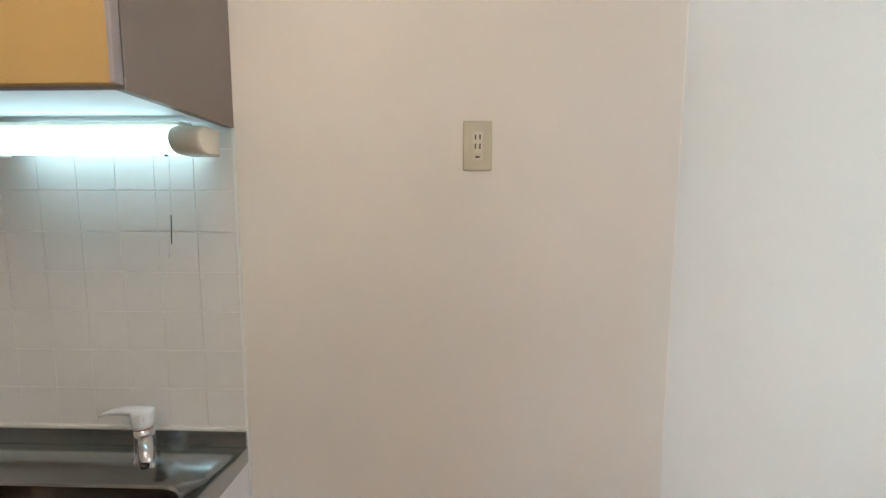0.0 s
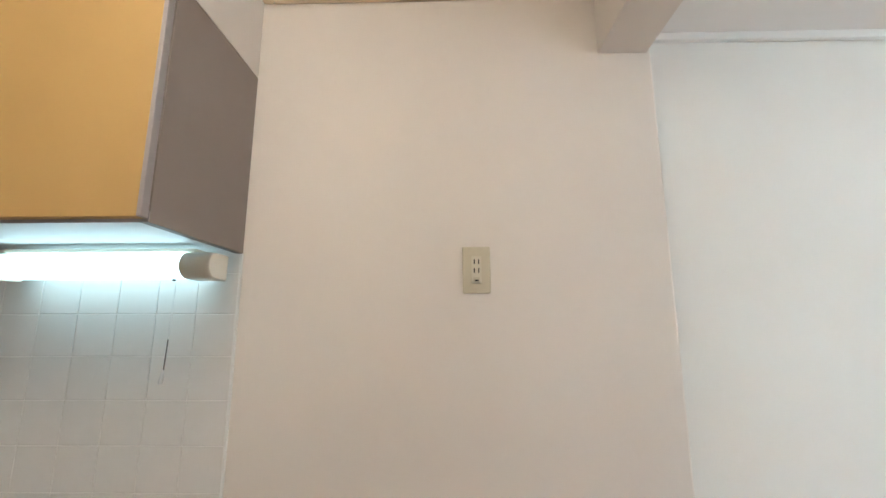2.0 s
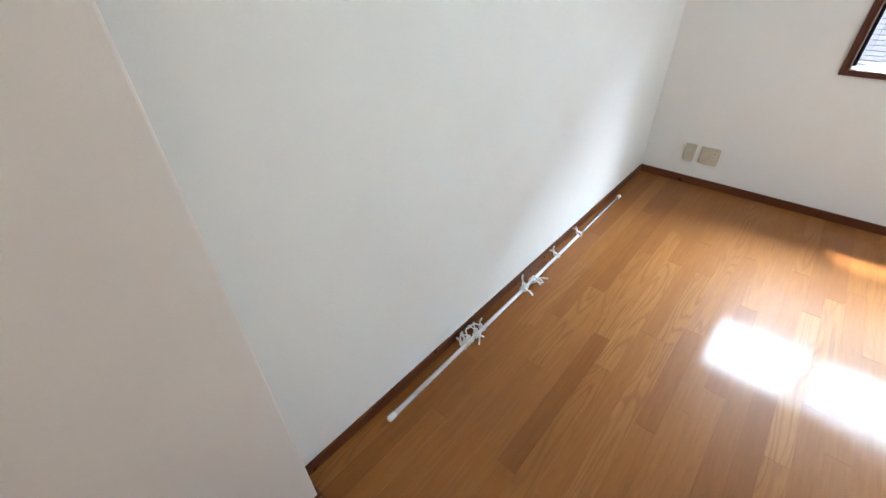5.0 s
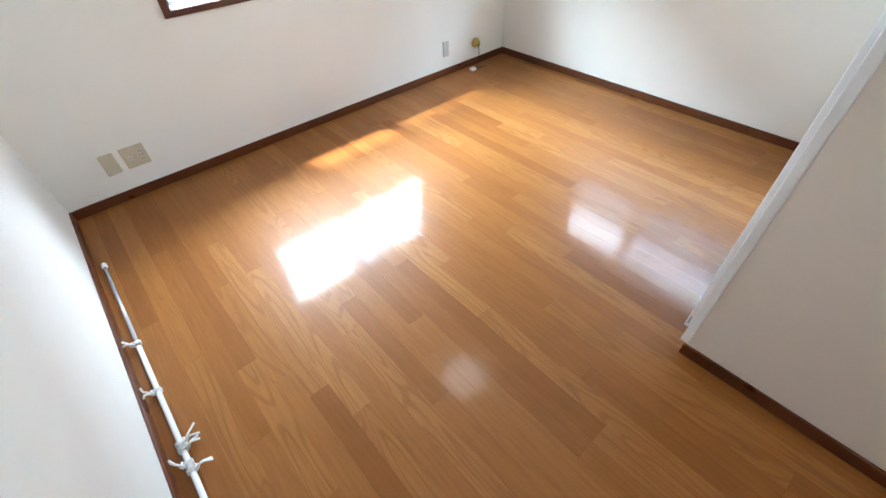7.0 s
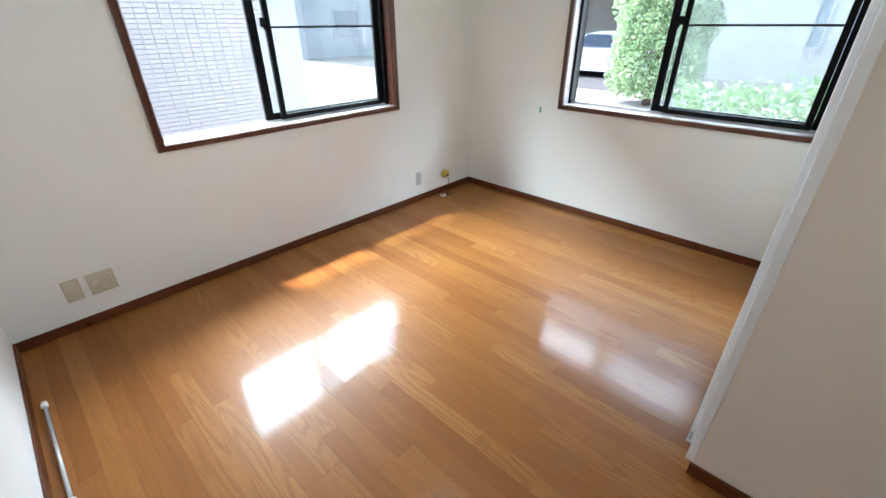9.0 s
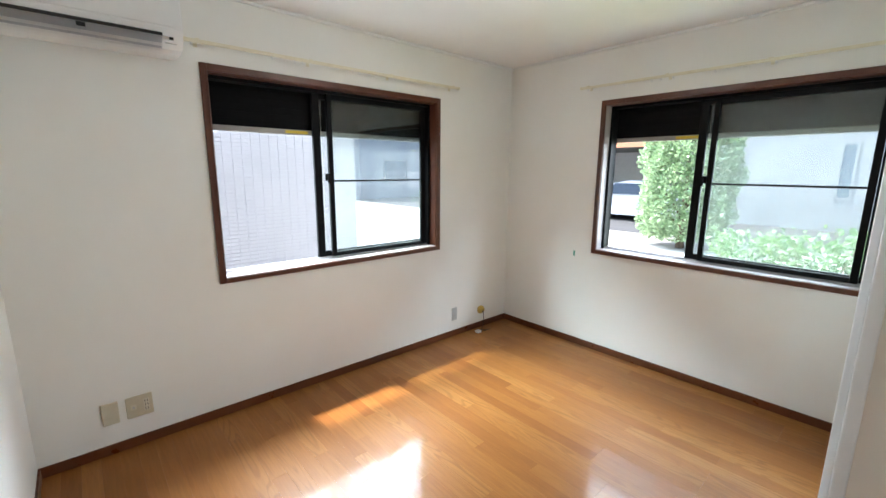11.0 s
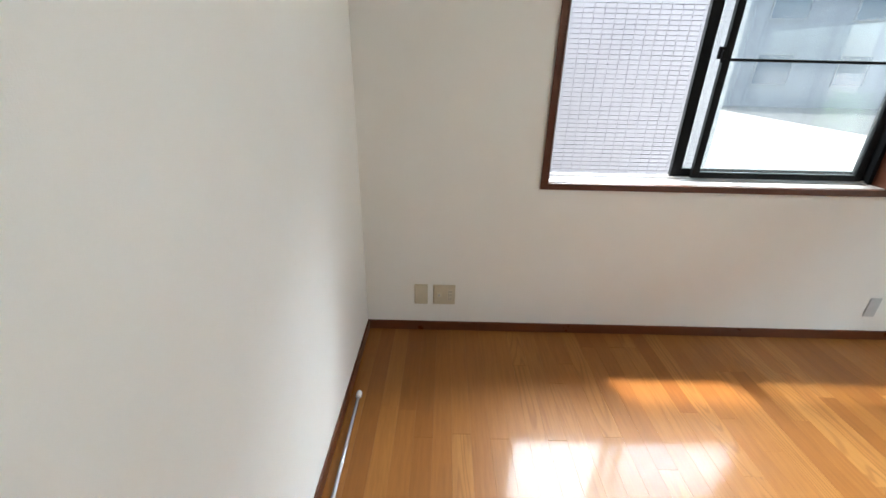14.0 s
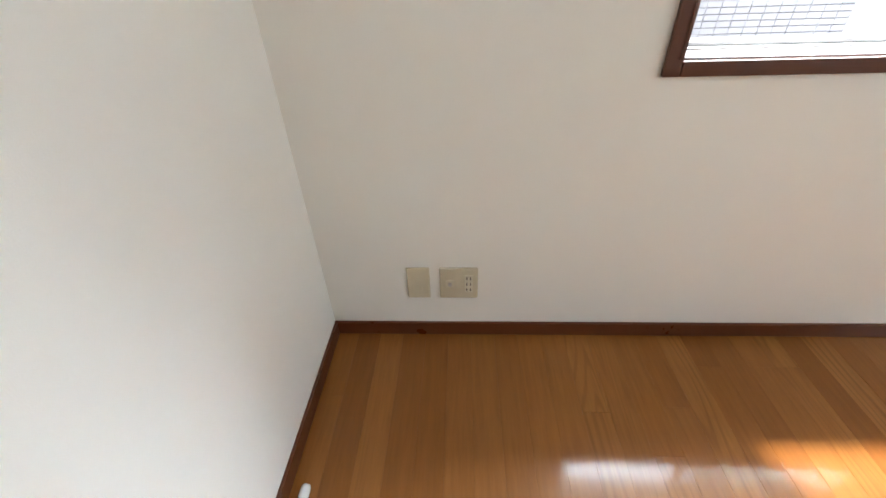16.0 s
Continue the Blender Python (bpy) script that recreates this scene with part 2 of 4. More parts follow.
def tube(bm, pts, r, n=10, cap=True):
    """A round tube along points; r is one radius or one for each point."""
    pts = [Vector(p) for p in pts]
    rs = r if isinstance(r, (list, tuple)) else [r] * len(pts)
    rings, up = [], None
    for i, p in enumerate(pts):
        d = (pts[min(i + 1, len(pts) - 1)] - pts[max(i - 1, 0)]).normalized()
        ref = Vector((0, 0, 1)) if abs(d.z) < 0.9 else Vector((1, 0, 0))
        u = d.cross(ref).normalized() if up is None else (up - d * up.dot(d)).normalized()
        up = u
        v = d.cross(u)
        rings.append([bm.verts.new(p + (u * math.cos(a) + v * math.sin(a)) * rs[i]) for a in (2 * math.pi * k / n for k in range(n))])
    for a, b in zip(rings, rings[1:]):
        for k in range(n):
            f = bm.faces.new((a[k], a[(k + 1) % n], b[(k + 1) % n], b[k]))
            f.smooth = True
    if cap:
        bm.faces.new(rings[0][::-1])
        bm.faces.new(rings[-1])
    return bm


def lathe(bm, profile, centre, n=32):
    """A turned shape: profile of (radius, height) round a vertical axis."""
    cx, cy, cz = centre
    rings = []
    for r, h in profile:
        rings.append([bm.verts.new((cx + max(r, 1e-5) * math.cos(2 * math.pi * k / n), cy + max(r, 1e-5) * math.sin(2 * math.pi * k / n), cz + h)) for k in range(n)])
    for a, b in zip(rings, rings[1:]):
        for k in range(n):
            f = bm.faces.new((a[k], a[(k + 1) % n], b[(k + 1) % n], b[k]))
            f.smooth = True
    return bm


def ring_shape(x0, x1, y0, y1, r, z, n=6):
    out = []
    for cx, cy, a0 in ((x1 - r, y1 - r, 0), (x0 + r, y1 - r, 90), (x0 + r, y0 + r, 180), (x1 - r, y0 + r, 270)):
        for k in range(n + 1):
            a = radians(a0 + 90 * k / n)
            out.append((cx + r * math.cos(a), cy + r * math.sin(a), z))
    return out


def skin(bm, loops, close=False, smooth=True):
    rings = [[bm.verts.new(p) for p in lp] for lp in loops]
    for a, b in zip(rings, rings[1:]):
        m = len(a)
        for k in range(m):
            f = bm.faces.new((a[k], a[(k + 1) % m], b[(k + 1) % m], b[k]))
            f.smooth = smooth
    if close:
        bm.faces.new(rings[-1])
    return bm


def mesh_of(name, bm, mat):
    bmesh.ops.recalc_face_normals(bm, faces=bm.faces)
    me = bpy.data.meshes.new(name)
    bm.to_mesh(me)
    bm.free()
    me.materials.append(mat)
    return me


def whole(name, bm, mat, label, category, kind="", group="", origin=(0, 0, 0)):
    """A one-mesh thing; bm is in world metres."""
    bmesh.ops.translate(bm, verts=bm.verts, vec=-Vector(origin))
    ob = new(name, mesh_of(name, bm, mat))
    ob.location = origin
    return tagged(ob, label, category, group, kind)


def thing(name, origin, label, category, kind="", group="", turn=0):
    ob = new(name)
    ob.matrix_basis = pose(*origin, 0, 0, turn)
    ob.empty_display_size = 0.05
    return tagged(ob, label, category, group, kind)


def part(name, bm, mat, parent, label=""):
    """A mesh under a thing or a part; bm is in the metres of the thing."""
    ob = new(name, mesh_of(name, bm, mat))
    ob.parent = parent
    return tagged(ob, label)


# ---- plan ----
XE, YS, YN = 4.090, -3.280, 0.105      # east, south and north wall faces of the room
XSTEP, XP, YK = 1.085, 1.530, -1.475   # end of the kitchen wall, partition face, kitchen south face
XW = -2.0
ZC, ZK = 2.365, 2.440                  # ceilings
T = 0.16
BB = 0.055

W1 = dict(a=-0.748, b=-2.415, z0=0.812, z1=2.010)
W2 = dict(a=3.196, b=1.572, z0=0.810, z1=1.988)
IN = 0.016                              # casing overlap on the wall


def wall(name, boxes, mat, label):
    bm = bmesh.new()
    for b in boxes:
        box(bm, *b)
    return whole(name, bm, mat, label, "wall", "structure")


whole("wall_kitchen_north", boxed(XW, XSTEP, 0, YN + T, 0, ZK + 0.1, bevel=0.006), KITCHEN_PAPER, "warm white wallpapered kitchen wall", "wall", "structure")
wall("wall_north", [(XSTEP, XE + T, YN, YN + T, 0, ZK + 0.1)], WALLPAPER, "off-white woven wallpapered wall")
y0, y1 = W1["b"] + IN, W1["a"] - IN
zb, zt = W1["z0"] + IN, W1["z1"] - IN
wall("wall_east", [(XE, XE + T, YS - T, y0, 0, ZK + 0.1), (XE, XE + T, y1, YN, 0, ZK + 0.1),
                   (XE, XE + T, y0, y1, 0, zb), (XE, XE + T, y0, y1, zt, ZK + 0.1)], WALLPAPER, "off-white woven wallpapered window wall")
x0, x1 = W2["b"] + IN, W2["a"] - IN
zb, zt = W2["z0"] + IN, W2["z1"] - IN
wall("wall_south", [(XP - T, x0, YS - T, YS, 0, ZK + 0.1), (x1, XE, YS - T, YS, 0, ZK + 0.1),
                    (x0, x1, YS - T, YS, 0, zb), (x0, x1, YS - T, YS, zt, ZK + 0.1)], WALLPAPER, "off-white woven wallpapered window wall")
wall("wall_partition", [(XP - T, XP, YS, YK - T, 0, ZK + 0.1)], WALLPAPER, "off-white wallpapered partition wall")
wall("wall_kitchen_south", [(XW, XP, YK - T, YK, 0, ZK + 0.1)], KITCHEN_PAPER, "warm white wallpapered kitchen wall")
wall("wall_west", [(XW - T, XW, YK - T, YN + T, 0, ZK + 0.1)], KITCHEN_PAPER, "warm white wallpapered end wall")
XB0, XB1, ZB = 0.940, 1.072, 2.235
whole("ceiling_room", boxed(XB1, XE, YS, YN, ZC, ZK + 0.1), CEILING_PAPER, "white papered ceiling of the room", "ceiling", "structure")
whole("ceiling_kitchen", boxed(XW, XB0, YK, 0, ZK, ZK + 0.1), CEILING_PAPER, "white papered ceiling of the kitchen", "ceiling", "structure")
whole("ceiling_beam", boxed(XB0, XB1, YK, -0.0005, ZB, ZK + 0.1, bevel=0.002), KITCHEN_PAPER, "papered beam between kitchen and room", "beam", "structure")
whole("roof", boxed(XW - 0.5, XE + 0.55, YS - 0.6, YN + 0.6, ZK + 0.1, ZK + 0.35), WHITE_TRIM, "plain slab above the rooms", "roof", "structure")


def strip(name, boxes, mat, label, category="trim", bevel=0.002):
    for b in boxes:
        whole(name, boxed(*b, bevel=bevel), mat, label, category, "structure")


bt = 0.010
strip("baseboard", [
    (0.006, XSTEP + bt, -bt, -0.0002, 0.001, BB), (XSTEP, XSTEP + bt, 0, YN - bt, 0.001, BB), (XSTEP, XE - bt, YN - bt, YN, 0.001, BB),
    (XE - bt, XE, YS + bt, YN, 0.001, BB), (XP + bt, XE, YS, YS + bt, 0.001, BB), (XP, XP + bt, YS, YK - 0.06, 0.001, BB),
    (XW, XP + 0.004, YK, YK + bt, 0.001, BB)], BASE_WOOD, "dark brown wooden baseboard along the wall", "baseboard")
strip("cornice_kitchen", [(0.03, XB0 - 0.012, -0.028, -0.0005, 2.408, ZK), (0.0, 0.03, -0.350, -0.0005, 2.408, ZK),
                          (XB0 - 0.012, XB0, YK, -0.0005, 2.408, ZK)], CREAM_TRIM, "cream moulded cornice under the kitchen ceiling", bevel=0.006)
strip("cornice", [(XB1, XE, YN - 0.018, YN, ZC - 0.026, ZC), (XE - 0.014, XE, YS, YN - 0.018, ZC - 0.018, ZC), (XP, XE - 0.014, YS, YS + 0.014, ZC - 0.018, ZC)],
      WHITE_TRIM, "thin white cornice under the ceiling", bevel=0.004)


# ---- windows ----
def window(name, origin, turn, w, h, label, jamb_mat):
    """Casing, lining, two slid sashes and a half-lowered roller shutter. x along the wall from the open half, y outwards, z up."""
    win = thing(name, origin, label, "window", "structure", turn=turn)
    c = 0.036
    for nm, b in (("casing", (0, c, -0.013, 0.0, 0, h)), ("casing", (w - c, w, -0.013, 0.0, 0, h)),
                  ("casing", (c, w - c, -0.013, 0.0, h - c, h)), ("window_sill", (c, w - c, -0.013, 0.0, 0, c - 0.004))):
        part(nm, boxed(*b, bevel=0.003), CASING_WOOD, win)
    for b in ((c - 0.010, c - 0.002, -0.0165, -0.0132, c, h - c), (w - c + 0.002, w - c + 0.010, -0.0165, -0.0132, c, h - c), (c - 0.010, w - c + 0.010, -0.0165, -0.0132, h - c, h - c + 0.009)):
        part("bead", boxed(*b, bevel=0.001), CASING_WOOD, win)
    i = IN + 0.001
    l = c + 0.004
    part("lining", boxed(i, l, 0.0005, 0.075, i, h - i, bevel=0.0015), jamb_mat, win)
    for b in ((w - l, w - i, 0.0005, 0.075, i, h - i), (l, w - l, 0.0005, 0.075, h - l, h - i)):
        part("lining", boxed(*b, bevel=0.0015), CASING_WOOD, win)
    part("inner_sill", boxed(l, w - l, 0.0005, 0.075, i, c, bevel=0.0015), SILL_PALE, win, "pale inner sill")
    f = 0.058
    frame_ob = part("window_frame", box(box(box(bmesh.new(), i, f, 0.076, 0.158, i, h - i), w - f, w - i, 0.076, 0.158, i, h - i), f, w - f, 0.076, 0.158, h - f, h - i), BLACK_ALU, win)
    track = bmesh.new()
    box(track, f, w - f, 0.076, 0.158, i, c + 0.004)
    for y in (0.094, 0.128):
        box(track, f, w - f, y, y + 0.004, c + 0.004, c + 0.014)
    part("track", track, SILVER_ALU, win, "bare aluminium sliding track")
    zs0, zs1 = c + 0.012, h - f
    for k, (u0, sw, yy) in enumerate(((w * 0.398, 0.052, 0.117), (w * 0.398 + 0.088, 0.034, 0.083))):
        u1 = w - f + 0.004 - 0.035 * k
        s = part("sash", boxed(u0, u0 + sw, yy, yy + 0.024, zs0, zs1, bevel=0.003), BLACK_ALU, win, "black aluminium sliding sash")
        rail = 0.040 if k == 0 else 0.03
        part("stile", boxed(u1 - 0.034, u1, yy, yy + 0.024, zs0, zs1, bevel=0.003), BLACK_ALU, s)
        part("bottom_rail", boxed(u0 + sw, u1 - 0.034, yy, yy + 0.024, zs0, zs0 + rail, bevel=0.003), BLACK_ALU, s)
        part("top_rail", boxed(u0 + sw, u1 - 0.034, yy, yy + 0.024, zs1 - 0.035, zs1, bevel=0.003), BLACK_ALU, s)
        part("pane", boxed(u0 + sw - 0.004, u1 - 0.03, yy + 0.010, yy + 0.014, zs0 + rail - 0.004, zs1 - 0.03), GLASS, s, "clear window glass")
        if k == 1:
            part("glazing_bar", boxed(u0 + sw, u1 - 0.034, yy + 0.004, yy + 0.020, 0.568, 0.580, bevel=0.002), BLACK_ALU, s)
    lock = bmesh.new()
    u = w * 0.398 + 0.060
    box(lock, u - 0.004, u + 0.034, 0.074, 0.086, 0.575, 0.625, bevel=0.004)
    box(lock, u + 0.006, u + 0.018, 0.060, 0.074, 0.560, 0.612, bevel=0.004)
    part("latch", lock, BLACK_ALU, win, "black crescent latch")
    sh = part("shutter", boxed(0.03, w - 0.03, 0.168, 0.186, 0.872, 0.905, bevel=0.004), SHUTTER_GREY, win, "half-lowered black roller shutter with a grey bottom bar")
    n = 7
    for k in range(n):
        z = 0.906 + k * 0.042
        part("slat", boxed(0.03, w - 0.03, 0.170, 0.184, z - 0.001, z + 0.0425, bevel=0.003), SHUTTER_BLACK, sh)
    part("sticker", boxed(w * 0.30, w * 0.39, 0.1665, 0.1685, 0.880, 0.899), STICKER, sh, "small yellow sticker")
    part("shutter_box", boxed(0.0, w, 0.162, 0.36, 0.906 + n * 0.042, h + 0.12), SHUTTER_BLACK, win)
    for u0 in (-0.004, w - 0.036):
        part("shutter_guide", box(bmesh.new(), u0, u0 + 0.04, 0.162, 0.20, 0, 0.906 + n * 0.042), BLACK_ALU, win)
    return win


window("window_1", (XE, W1["a"], W1["z0"]), -90, W1["a"] - W1["b"], W1["z1"] - W1["z0"], "brown-cased sliding window, half open, with black aluminium sashes", CASING_WOOD)
# open-side lining pale here: its lit look is put into the colour
window("window_2", (W2["a"], YS, W2["z0"]), 180, W2["a"] - W2["b"], W2["z1"] - W2["z0"], "brown-cased sliding window, half open, towards the shrubs", SILL_PALE)


# ---- door on the partition ----
door = thing("door_1", (XP, YK, 0), "white panel door standing in a white frame on the partition", "door", "structure")
for nm, b in (("jamb", (-0.006, 0.022, -0.062, 0.003, BB + 0.003, 2.06)), ("jamb", (0.0, 0.012, -0.86, -0.80, 0.0, 2.06)), ("head", (0.0, 0.012, -0.80, -0.060, 2.0, 2.06))):
    part(nm, boxed(*b, bevel=0.003), WHITE_GLOSS, door)
leaf = part("door_leaf", boxed(0.0225, 0.040, -0.796, -0.030, 0.10, 1.99, bevel=0.003), WHITE_GLOSS, door, "plain white door leaf")
part("hinge", boxed(0.028, 0.036, -0.030, -0.026, 0.12, 0.16, bevel=0.0015), SILVER_ALU, leaf)


# ---- kitchen ----
def wall_cabinet():
    o = (0, 0, 1.682)
    cab = thing("wall_cabinet", o, "wall cabinet with gold-beige doors and a taupe side", "cabinet")
    d, h, w = 0.335, 0.495, 0.90
    part("side_panel", boxed(-0.018, 0, -d, -0.0005, 0, h, bevel=0.001), CAB_GREY, cab, "taupe laminate side panel")
    part("side_panel", boxed(-w, -w + 0.018, -d, -0.0005, 0, h), CAB_GREY, cab)
    part("top_board", boxed(-w + 0.018, -0.018, -d, -0.0005, h - 0.018, h), CAB_GREY, cab)
    part("back_board", boxed(-w + 0.018, -0.018, -0.012, -0.0085, 0.03, h - 0.018), CAB_GREY, cab)
    part("bottom_board", boxed(-w + 0.018, -0.018, -d, -0.013, 0.012, 0.028), CAB_WHITE, cab, "white bottom board")
    part("front_lip", boxed(-w, 0, -d - 0.002, -d, 0, 0.02), CAB_EDGE, cab)
    for k in range(2):
        x1 = -0.001 - k * 0.45
        dr = part("door", boxed(x1 - 0.448, x1 - 0.009, -d - 0.020, -d - 0.002, 0.006, h - 0.002, bevel=0.0015), CAB_GOLD, cab, "gold-beige laminate door")
        part("edge_strip", boxed(x1 - 0.009, x1, -d - 0.021, -d - 0.002, 0.006, h - 0.002, bevel=0.002), CAB_EDGE, dr)
    return cab


wall_cabinet()
whole("soffit", boxed(XW, 0, -0.335, -0.0005, 1.682 + 0.497, ZK), KITCHEN_PAPER, "papered soffit above the wall cabinet", "soffit", "structure")


def under_cabinet_light():
    o = (-0.01, -0.095, 1.616)
    lt = thing("kitchen_light", o, "lit fluorescent strip light under the wall cabinet", "lamp")
    L = 0.548

    def section(x, k):
        """Flat back, rounded front."""
        arc = [radians(-90 + 180 * i / 14) for i in range(15)]
        return [(x, -0.034 * k * math.cos(q), 0.022 + 0.031 * k * math.sin(q)) for q in arc] + [(x, 0.050 * k, 0.022 + 0.031 * k), (x, 0.050 * k, 0.022 - 0.031 * k)]

    def shell(stations):
        bm = skin(bmesh.new(), [section(x, k) for x, k in stations])
        bm.verts.ensure_lookup_table()
        bm.faces.new(bm.verts[:17])
        bm.faces.new(bm.verts[-17:])
        return bm

    part("base", boxed(-L + 0.03, -0.056, 0.0, 0.052, 0.0540, 0.064, bevel=0.003), LAMP_CREAM, lt, "cream housing")
    part("diffuser", shell([(-L + 0.034, 0.74), (-L + 0.042, 0.86), (-0.066, 0.86)]), TUBE_GLOW, lt, "glowing cool white cover")
    part("end_cap", shell([(-0.068, 1.0), (-0.010, 1.0), (-0.003, 0.97), (0.0, 0.90)]), LAMP_CREAM, lt, "cream plastic end cap")
    part("end_cap", shell([(-L, 0.90), (-L + 0.003, 0.97), (-L + 0.010, 1.0), (-L + 0.036, 1.0)]), LAMP_CREAM, lt, "cream plastic end cap")
    cord = bmesh.new()
    tube(cord, [(-0.085, -0.01, -0.008), (-0.086, -0.012, -0.09), (-0.0875, -0.012, -0.145)], 0.0007, 6)
    pc = part("pull_cord", cord, CORD, lt, "thin pale pull cord")
    part("cord_end", tube(bmesh.new(), [(-0.0875, -0.012, -0.145), (-0.090, -0.012, -0.212)], 0.0012, 6), BLACK_CABLE, pc, "dark lower end of the cord")
    tip = bmesh.new()
    tube(tip, [(-0.090, -0.012, -0.210), (-0.091, -0.012, -0.217), (-0.0945, -0.012, -0.240)], [0.0018, 0.0035, 0.0045], 10)
    part("cord_tip", tip, LEVER, pc, "white cord tip")
    part("screw", boxed(-0.098, -0.092, -0.006, 0.0, -0.0135, -0.009), SLOT, lt)
    return lt


under_cabinet_light()


def sink_unit():
    unit = thing("sink_cabinet", (0, 0, 0), "white kitchen base cabinet under a stainless steel sink top", "cabinet")
    part("side_panel", boxed(-0.022, -0.004, -0.525, -0.004, 0.0, 0.817, bevel=0.001), CAB_WHITE, unit, "white side panel")
    part("side_panel", boxed(-1.20, -1.182, -0.525, -0.004, 0.0, 0.817), CAB_WHITE, unit)
    part("back_board", boxed(-1.182, -0.030, -0.022, -0.004, 0.06, 0.817), CAB_WHITE, unit)
    part("floor_board", boxed(-1.182, -0.030, -0.525, -0.022, 0.06, 0.078), CAB_WHITE, unit)
    part("plinth", boxed(-1.182, -0.030, -0.49, -0.47, 0.0, 0.06), CAB_WHITE, unit)
    for k in range(3):
        dr = part("door", boxed(-1.20 + k * 0.397, -1.20 + k * 0.397 + 0.392, -0.545, -0.527, 0.065, 0.80, bevel=0.002), CAB_GOLD, unit, "gold-beige laminate door")
        part("handle", boxed(-1.20 + k * 0.397 + 0.14, -1.20 + k * 0.397 + 0.25, -0.562, -0.546, 0.75, 0.765, bevel=0.004), SILVER_ALU, dr)
    top = thing("kitchen_sink", (0, 0, 0), "stainless steel sink top with a raised back edge", "sink")
    zt, fx = 0.860, -0.555
    x0, x1, y0, y1 = -0.70, -0.058, -0.475, -0.150
    sheet = bmesh.new()
    outer = ring_shape(-1.20, 0.0, fx, -0.004, 0.004, zt)
    rim = ring_shape(x0 - 0.035, x1 + 0.035, y0 - 0.03, y1 + 0.032, 0.035, zt)
    rim2 = ring_shape(x0 - 0.031, x1 + 0.031, y0 - 0.026, y1 + 0.028, 0.032, zt - 0.009)
    lip = ring_shape(x0 - 0.004, x1 + 0.004, y0 - 0.004, y1 + 0.004, 0.078, zt - 0.010)
    bowl1 = ring_shape(x0, x1, y0, y1, 0.075, zt - 0.020)
    bowl2 = ring_shape(x0 + 0.012, x1 - 0.012, y0 + 0.012, y1 - 0.012, 0.07, zt - 0.135)
    bowl3 = ring_shape(x0 + 0.030, x1 - 0.030, y0 + 0.030, y1 - 0.030, 0.06, zt - 0.168)
    bowl4 = ring_shape(x0 + 0.075, x1 - 0.075, y0 + 0.075, y1 - 0.075, 0.05, zt - 0.178)
    dx, dy = -0.225, -0.285
    drain_ring = [(dx + 0.062 * math.cos(radians(a)), dy + 0.062 * math.sin(radians(a)), zt - 0.181)
                  for a0 in (0, 90, 180, 270) for a in [a0 + 90 * k / 6 for k in range(7)]]
    skin(sheet, [outer, rim, rim2, lip, bowl1])
    skin(sheet, [[(x, y, zt - 0.042) for x, y, _ in outer], outer], smooth=False)
    part("sheet", sheet, STEEL, top, "brushed stainless steel top")
    part("bowl", skin(bmesh.new(), [bowl1, bowl2, bowl3, bowl4, drain_ring]), BOWL_STEEL, top, "dull steel bowl, dark reflection put into its colour")
    collar = lathe(bmesh.new(), [(0.066, 0.001), (0.060, 0.002), (0.050, -0.006), (0.048, -0.045), (0.0, -0.05)], (dx, dy, zt - 0.180))
    part("drain_collar", collar, STEEL, top)
    hole = bmesh.new()
    lathe(hole, [(0.0, 0.0), (0.043, 0.0), (0.043, -0.004), (0.0, -0.004)], (dx, dy, zt - 0.199))
    part("drain_basket", hole, SLOT, top, "dark rubber drain cover")
    splash = bmesh.new()
    box(splash, -1.20, 0.0, -0.014, -0.004, zt, 0.905, bevel=0.002)
    part("back_edge", splash, STEEL, top, "raised steel back edge")
    part("sealing_strip", boxed(-1.20, 0.0, -0.016, -0.004, 0.9055, 0.914, bevel=0.002), SEAL, top, "pale sealing strip")
    return top


sink_unit()


